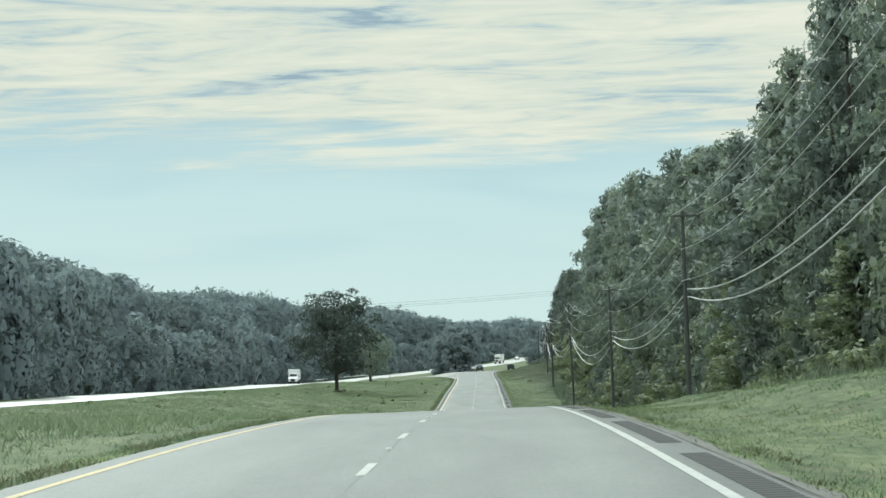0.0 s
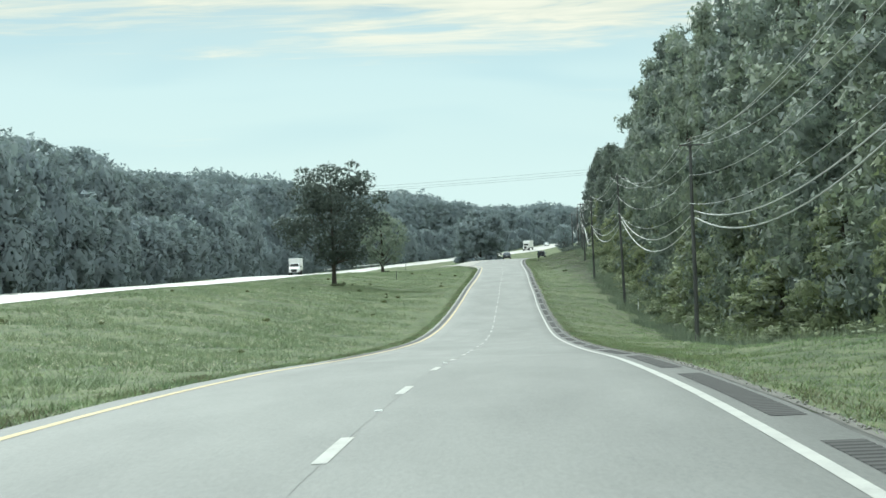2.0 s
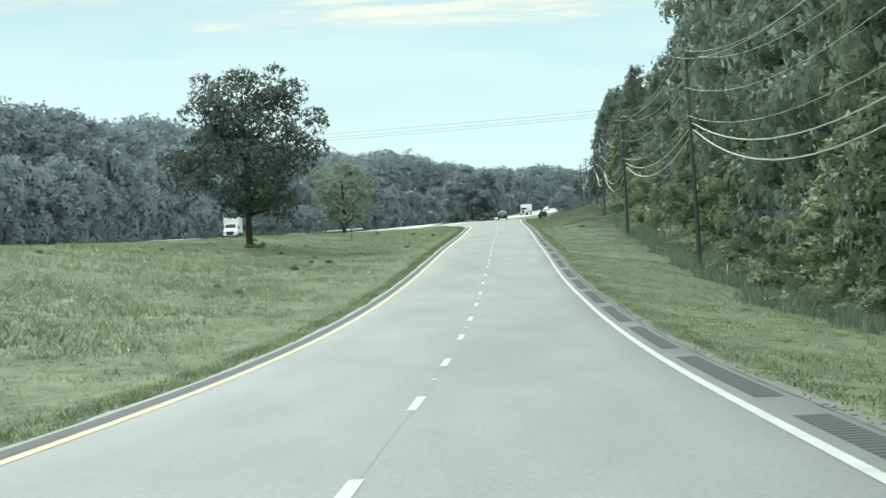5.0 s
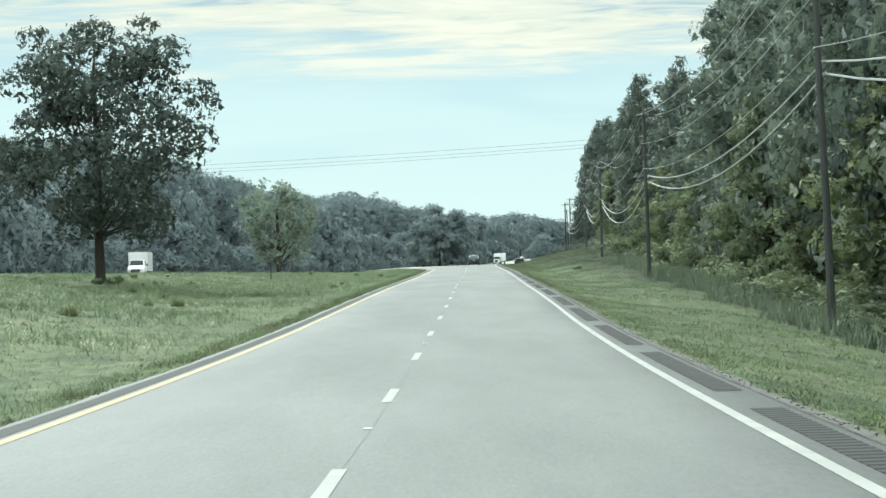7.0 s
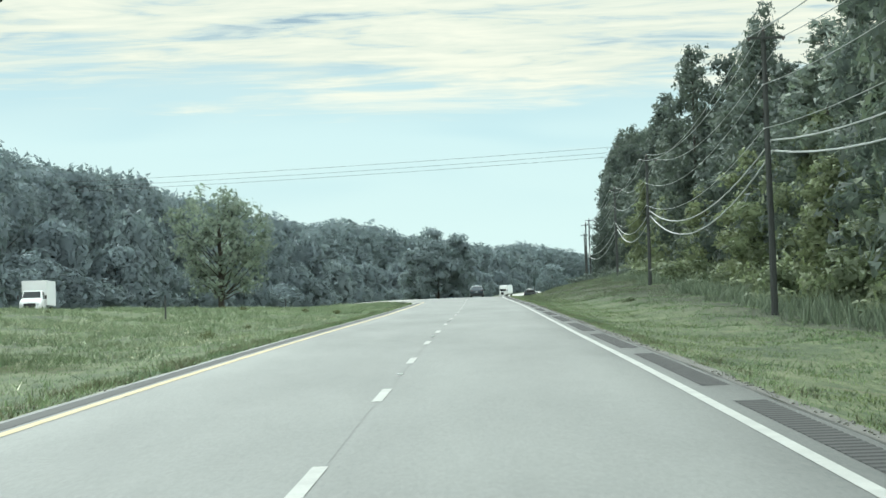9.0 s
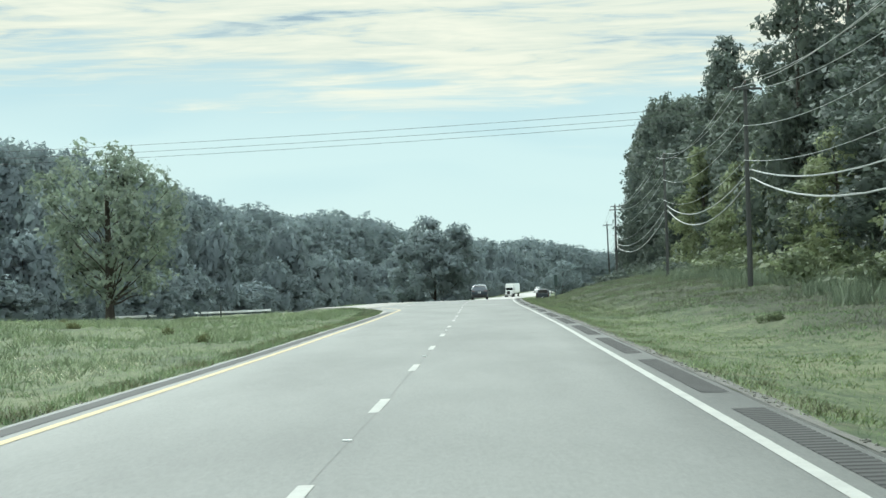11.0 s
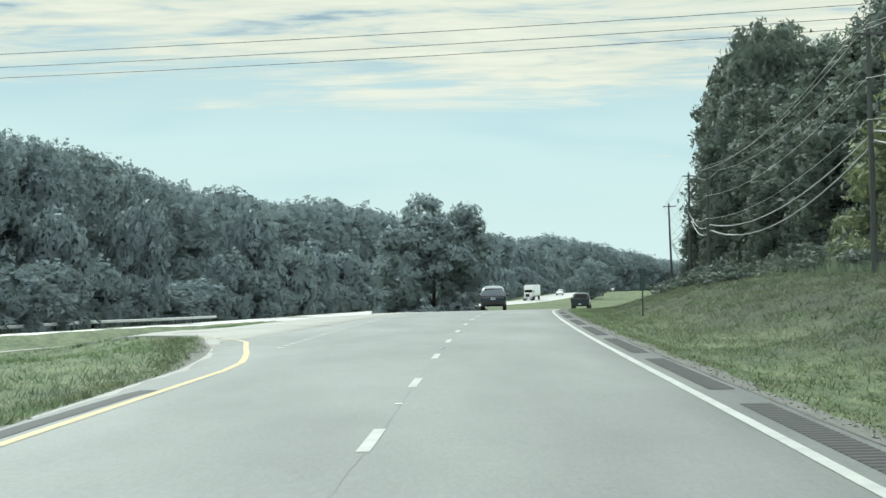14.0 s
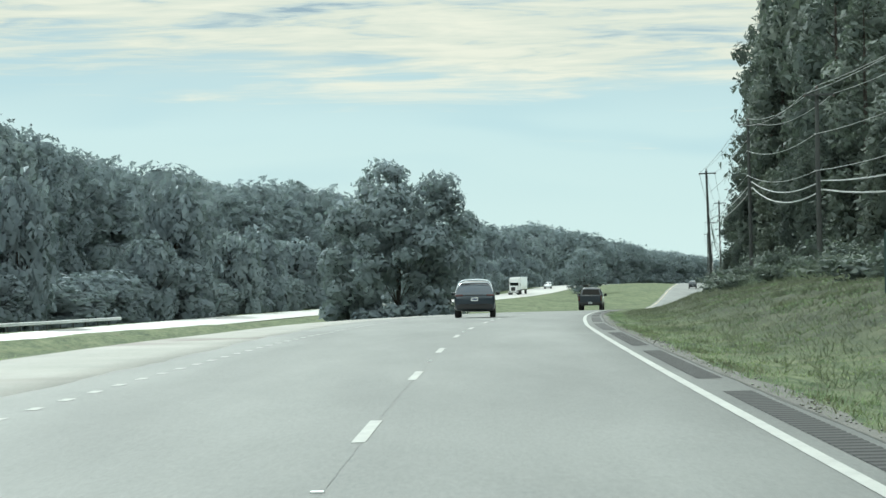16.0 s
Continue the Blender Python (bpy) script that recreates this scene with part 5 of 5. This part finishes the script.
def delineator(x, y, h, label, pale):
    root = empty("marker_post", pose(x, y, gz(x, y)), label, "marker post", "marker posts")
    bm = bmesh.new()
    box(bm, 0, 0, h / 2 - 0.1, 0.09, 0.05, h + 0.2, 0.012)
    part("post", bm, PLATE if pale else POLE_WOOD, root)
    bm = bmesh.new()
    box(bm, 0, -0.03, h - 0.16, 0.085, 0.012, 0.24, 0.004)
    part("reflector", bm, SIGN_GREEN if pale else SIGN_BACK, root)


marker_sign(16.2, 523.5)
delineator(-10.6, 514.6, 1.5, "slim dark delineator post in the median grass", False)
delineator(-8.6, 394.0, 1.3, "slim dark delineator post in the median grass", False)
delineator(18.0, 279.6, 1.2, "pale utility marker post at the wood edge", True)

# ---------------------------------------------------------------- vehicles


def loft(stations):
    """A body skinned over cross-sections: each a y and a half-outline of (x, z) from the bottom up to the middle of the roof."""
    bm = bmesh.new()
    rows = []
    for y, half in stations:
        pts = [(x, z) for x, z in half] + [(-x, z) for x, z in reversed(half) if x > 1e-4]
        rows.append([bm.verts.new((x, y, z)) for x, z in pts])
    n = len(rows[0])
    for a, b in zip(rows, rows[1:]):
        for k in range(n):
            bm.faces.new((a[k], b[k], b[(k + 1) % n], a[(k + 1) % n]))
    bm.faces.new(rows[0])
    bm.faces.new(rows[-1][::-1])
    bmesh.ops.recalc_face_normals(bm, faces=bm.faces)
    for f in bm.faces:
        f.smooth = True
    return bm


def patch(bm, corners, out, thick=0.012):
    """A thin bevel-edged panel through corner points, proud along out."""
    o = Vector(out)
    v = [bm.verts.new(Vector(c) + o * thick) for c in corners]
    w = [bm.verts.new(Vector(c) - o * thick) for c in corners]
    bm.faces.new(v)
    bm.faces.new(w[::-1])
    for k in range(len(v)):
        bm.faces.new((v[k], w[k], w[(k + 1) % len(v)], v[(k + 1) % len(v)]))
    bmesh.ops.recalc_face_normals(bm, faces=bm.faces)
    return bm


def wheel(parent, x, y, r, w):
    side = 1 if x > 0 else -1
    hub = new("wheel")
    hub.parent = parent
    hub.matrix_local = Matrix.Translation((x, y, r)) @ Matrix.Rotation(radians(90) * side, 4, "Y")
    bm = bmesh.new()
    lathe(bm, [(r * 0.62, -w / 2), (r * 0.9, -w / 2), (r * 0.98, -w * 0.38), (r, -w * 0.2), (r, w * 0.2), (r * 0.98, w * 0.38), (r * 0.9, w / 2), (r * 0.62, w / 2)], Matrix(), 24)
    part("tyre", bm, TYRE, hub)
    bm = bmesh.new()
    lathe(bm, [(r * 0.64, w * 0.30), (r * 0.64, w * 0.46), (r * 0.56, w * 0.47), (r * 0.5, w * 0.36), (r * 0.15, w * 0.40), (r * 0.12, w * 0.46)], Matrix(), 20)
    part("rim", bm, RIM, hub)


def sub(name, parent, mat, *boxes, label=""):
    bm = bmesh.new()
    for b in boxes:
        box(bm, *b)
    return part(name, bm, mat, parent, label)


def suv(m, paint, label):
    root = empty("car", m, label, "car", "vehicles on the road")
    H = lambda wb, wm, wt, zb, zm, zt: [(0.0, zb), (wb * 0.9, zb), (wb, zb + 0.10), (wm, zb + (zm - zb) * 0.55), (wm * 0.985, zm), (wt + (wm - wt) * 0.35, zm + (zt - zm) * 0.55), (wt, zt - 0.09), (wt * 0.86, zt - 0.015), (0.0, zt)]
    st = [(-2.28, H(0.74, 0.80, 0.72, 0.48, 0.86, 0.98)), (-2.24, H(0.84, 0.90, 0.80, 0.40, 0.96, 1.10)), (-2.12, H(0.88, 0.925, 0.80, 0.34, 1.02, 1.36)), (-1.80, H(0.90, 0.93, 0.72, 0.30, 1.04, 1.62)),
          (-1.30, H(0.90, 0.93, 0.72, 0.27, 1.03, 1.675)), (-0.3, H(0.90, 0.925, 0.72, 0.26, 1.02, 1.68)), (0.45, H(0.90, 0.92, 0.63, 0.26, 1.00, 1.60)), (1.05, H(0.90, 0.915, 0.66, 0.27, 1.00, 1.20)), (1.35, H(0.90, 0.91, 0.72, 0.28, 0.96, 1.06)), (2.05, H(0.86, 0.88, 0.70, 0.32, 0.82, 0.92)), (2.28, H(0.66, 0.70, 0.55, 0.40, 0.68, 0.74))]
    part("body", loft(st), paint, root)
    bm = bmesh.new()
    patch(bm, [(-0.66, -2.16, 1.12), (0.66, -2.16, 1.12), (0.65, -1.92, 1.50), (0.56, -1.86, 1.56), (-0.56, -1.86, 1.56), (-0.65, -1.92, 1.50)], (0, -0.85, 0.5), 0.02)
    part("rear_window", bm, GLASS, root, "dark tinted rear window")
    for sx in (-1, 1):
        bm = bmesh.new()
        patch(bm, [(sx * 0.905, -1.75, 1.10), (sx * 0.905, 0.9, 1.06), (sx * 0.76, 0.35, 1.53), (sx * 0.76, -1.6, 1.55)], (sx * 0.9, 0, 0.4), 0.012)
        part("side_window", bm, GLASS, root)
    bm = bmesh.new()
    patch(bm, [(-0.70, 1.12, 1.12), (0.70, 1.12, 1.12), (0.56, 0.50, 1.56), (-0.56, 0.50, 1.56)], (0, 0.6, 0.8), 0.012)
    part("windscreen", bm, GLASS, root)
    sub("rear_bumper", root, TRIM, (0, -2.27, 0.50, 1.62, 0.10, 0.22, 0.04), label="black plastic lower bumper")
    sub("bumper_strip", root, TRIM, (0, -2.335, 0.62, 1.30, 0.02, 0.03, 0.008))
    sub("tailgate_bar", root, TRIM, (0, -2.275, 1.03, 1.10, 0.03, 0.035, 0.01))
    for sx in (-1, 1):
        sub("tail_lamp", root, TAIL_RED, (sx * 0.70, -2.235, 1.02, 0.34, 0.10, 0.10, 0.03), label="dark red tail lamp")
        sub("head_lamp", root, LAMP_CLEAR, (sx * 0.62, 2.20, 0.74, 0.32, 0.12, 0.10, 0.03))
        sub("roof_rail", root, TRIM, (sx * 0.60, -0.6, 1.70, 0.04, 1.9, 0.04, 0.012))
        mir = sub("mirror", root, paint, (sx * 1.03, 0.55, 1.10, 0.20, 0.12, 0.15, 0.04))
        sub("mirror_glass", mir, GLASS, (sx * 1.03, 0.482, 1.10, 0.15, 0.01, 0.11, 0.003))
    plate = sub("licence_plate", root, PLATE, (0, -2.285, 0.84, 0.32, 0.02, 0.16, 0.006))
    sub("plate_print", plate, PLATE_BAR, (0, -2.298, 0.84, 0.22, 0.004, 0.07, 0.001))
    sub("antenna", root, TRIM, (0, -1.45, 1.74, 0.05, 0.16, 0.10, 0.02))
    # edge tube coloured pale to stand for the sky's glint on the roof
    bm = bmesh.new()
    tube(bm, [(-0.86, -2.15, 1.14), (-0.78, -2.07, 1.40), (-0.69, -1.97, 1.60), (-0.56, -1.92, 1.68), (-0.30, -1.90, 1.71), (0, -1.90, 1.72), (0.30, -1.90, 1.71), (0.56, -1.92, 1.68), (0.69, -1.97, 1.60), (0.78, -2.07, 1.40), (0.86, -2.15, 1.14)], [0.02, 0.03, 0.036, 0.042, 0.045, 0.046, 0.045, 0.042, 0.036, 0.03, 0.02], 8)
    part("roof_edge", bm, ROOF_GLINT, root, "roof edge and rear pillars with the sky's glint as pale metal")
    sub("wiper", root, TRIM, (0.1, -2.13, 1.17, 0.55, 0.02, 0.02, 0.005))
    for x in (-0.80, 0.80):
        for y in (-1.38, 1.38):
            wheel(root, x, y, 0.36, 0.24)
    return root


def pickup(m, paint, label):
    root = empty("pickup_truck", m, label, "pickup truck", "vehicles on the road")
    H = lambda wb, wm, wt, zb, zm, zt: [(0.0, zb), (wb * 0.92, zb), (wb, zb + 0.12), (wm, zb + (zm - zb) * 0.5), (wm, zm), (wt + (wm - wt) * 0.4, zm + (zt - zm) * 0.5), (wt, zt - 0.08), (wt * 0.85, zt - 0.01), (0.0, zt)]
    cab = [(-0.95, H(0.94, 0.95, 0.86, 0.42, 1.14, 1.30)), (-0.90, H(0.94, 0.96, 0.72, 0.40, 1.18, 1.80)), (-0.2, H(0.94, 0.96, 0.72, 0.40, 1.18, 1.88)), (0.6, H(0.94, 0.96, 0.72, 0.40, 1.18, 1.82)), (1.25, H(0.94, 0.96, 0.80, 0.42, 1.16, 1.30)), (2.5, H(0.90, 0.94, 0.80, 0.46, 1.04, 1.14)), (2.72, H(0.80, 0.86, 0.70, 0.5, 0.9, 0.98))]
    part("cab", loft(cab), paint, root)
    bed = bmesh.new()
    for sx in (-1, 1):
        box(bed, sx * 0.90, -1.88, 0.88, 0.13, 1.90, 0.74, 0.03)
    box(bed, 0, -1.88, 0.60, 1.70, 1.86, 0.08, 0.01)
    part("bed", bed, paint, root)
    gate = sub("tailgate", root, paint, (0, -2.84, 0.90, 1.76, 0.08, 0.62, 0.03))
    sub("tailgate_handle", gate, TRIM, (0, -2.885, 1.10, 0.24, 0.02, 0.07, 0.008))
    sub("rear_bumper", root, TRIM, (0, -2.92, 0.56, 1.86, 0.16, 0.18, 0.03), label="dark step bumper")
    plate = sub("licence_plate", root, PLATE, (0, -3.01, 0.60, 0.31, 0.02, 0.15, 0.005))
    sub("plate_print", plate, PLATE_BAR, (0, -3.022, 0.60, 0.20, 0.004, 0.06, 0.001))
    bm = bmesh.new()
    patch(bm, [(-0.74, -0.955, 1.28), (0.74, -0.955, 1.28), (0.62, -0.925, 1.72), (-0.62, -0.925, 1.72)], (0, -1, 0.05), 0.015)
    part("rear_window", bm, GLASS, root, "dark tinted rear window")
    for sx in (-1, 1):
        bm = bmesh.new()
        patch(bm, [(sx * 0.95, -0.8, 1.24), (sx * 0.95, 1.1, 1.22), (sx * 0.77, 0.5, 1.74), (sx * 0.77, -0.8, 1.76)], (sx * 0.95, 0, 0.3), 0.012)
        part("side_window", bm, GLASS, root)
        sub("tail_lamp", root, TAIL_RED, (sx * 0.90, -2.86, 0.98, 0.13, 0.08, 0.42, 0.02), label="dark red tail lamp")
        mir = sub("mirror", root, TRIM, (sx * 1.11, 0.95, 1.26, 0.24, 0.12, 0.24, 0.04))
        sub("mirror_glass", mir, GLASS, (sx * 1.11, 0.882, 1.26, 0.18, 0.01, 0.19, 0.003))
    for x in (-0.84, 0.84):
        for y in (-1.95, 1.75):
            wheel(root, x, y, 0.40, 0.27)
    return root


def box_truck(m, label, tall=2.15, long=4.2):
    root = empty("box_truck", m, label, "truck", "vehicles on the road")
    sub("cargo_box", root, CAR_WHITE, (0, -long / 2 - 0.1, 0.85 + tall / 2, 2.2, long, tall, 0.03), label="plain white cargo box")
    sub("chassis", root, TRIM, (0, -1.2, 0.62, 0.9, long + 2.8, 0.22, 0.02))
    H = lambda wb, wt, zb, zm, zt: [(0.0, zb), (wb * 0.95, zb), (wb, zb + 0.1), (wb, zm), (wt, zt - 0.1), (wt * 0.85, zt), (0.0, zt)]
    cab = [(0.0, H(0.98, 0.82, 0.5, 1.35, 2.15)), (0.75, H(0.98, 0.82, 0.5, 1.35, 2.12)), (1.25, H(0.98, 0.86, 0.5, 1.30, 1.50)), (1.95, H(0.92, 0.82, 0.52, 1.15, 1.28)), (2.15, H(0.84, 0.74, 0.55, 1.0, 1.1))]
    part("cab", loft(cab), CAR_WHITE, root)
    bm = bmesh.new()
    patch(bm, [(-0.80, 1.27, 1.48), (0.80, 1.27, 1.48), (0.70, 0.83, 2.04), (-0.70, 0.83, 2.04)], (0, 0.8, 0.6), 0.015)
    part("windscreen", bm, GLASS, root)
    sub("grille", root, TRIM, (0, 2.16, 0.86, 1.05, 0.06, 0.32, 0.02))
    sub("front_bumper", root, CAR_WHITE, (0, 2.22, 0.56, 1.85, 0.14, 0.2, 0.03))
    for sx in (-1, 1):
        sub("head_lamp", root, LAMP_CLEAR, (sx * 0.72, 2.10, 0.90, 0.28, 0.1, 0.2, 0.03))
        sub("mirror", root, TRIM, (sx * 1.20, 1.0, 1.55, 0.14, 0.1, 0.34, 0.02))
        bm = bmesh.new()
        patch(bm, [(sx * 0.985, 0.1, 1.40), (sx * 0.985, 1.1, 1.38), (sx * 0.86, 0.75, 1.98), (sx * 0.86, 0.1, 2.0)], (sx, 0, 0.2), 0.012)
        part("side_window", bm, GLASS, root)
        for y in (-3.0, 1.35):
            wheel(root, sx * 0.86, y, 0.39, 0.26)
    return root


def semi_truck(m, label):
    root = empty("semi_truck", m, label, "truck", "vehicles on the road")
    sub("trailer", root, CAR_WHITE, (0, -8.2, 2.55, 2.55, 13.0, 2.75, 0.04), label="long white trailer box")
    sub("sleeper", root, CAR_WHITE, (0, -0.3, 2.35, 2.3, 2.0, 2.7, 0.12))
    sub("bonnet", root, CAR_WHITE, (0, 1.85, 1.45, 1.75, 2.3, 1.15, 0.14))
    sub("windscreen", root, GLASS, (0, 0.72, 2.35, 1.9, 0.05, 0.75, 0.02))
    sub("grille", root, TRIM, (0, 3.02, 1.35, 1.0, 0.05, 0.85, 0.02))
    sub("front_bumper", root, CHROME, (0, 3.05, 0.65, 2.3, 0.2, 0.4, 0.05))
    sub("chassis", root, TRIM, (0, -6.0, 0.95, 0.9, 17.0, 0.2, 0.02))
    for sx in (-1, 1):
        sub("head_lamp", root, LAMP_CLEAR, (sx * 0.88, 2.95, 1.05, 0.3, 0.12, 0.22, 0.03))
        sub("mirror", root, TRIM, (sx * 1.35, 0.9, 2.3, 0.16, 0.12, 0.5, 0.03))
        for y in (2.1, -1.6, -2.9, -12.6, -13.9):
            wheel(root, sx * 1.0, y, 0.50, 0.34)
    return root


def heading(y, s, opposite=False):
    place = opp_place if opposite else lane
    a, b = place(s, y - 2), place(s, y + 2)
    if opposite:
        a, b = b, a
    d = (b - a).normalized()
    side = d.cross(Vector((0, 0, 1))).normalized()
    up = side.cross(d)
    rot = Matrix((side, d, up)).transposed().to_4x4()
    return Matrix.Translation(place(s, y) + Vector((0, 0, 0.004))) @ rot


suv(heading(594, -1.55) @ Matrix.Rotation(radians(2.5), 4, "Z"), CAR_BLUE, "dark slate blue compact SUV in the passing lane")
pickup(heading(676, 1.5), CAR_GREY, "dark grey pickup truck driving in the near lane")
suv(heading(1004, 1.6), CAR_GREY, "distant dark grey SUV climbing the far rise")
box_truck(heading(471, -36.6, True), "white box truck on the far carriageway")
semi_truck(heading(1000, -36.6, True), "white semi truck on the distant far carriageway")
suv(heading(1078, -36.6, True), CAR_SILVER, "distant silver SUV on the far carriageway")
suv(heading(1350, -36.6, True), CAR_SILVER, "distant silver SUV on the far carriageway")
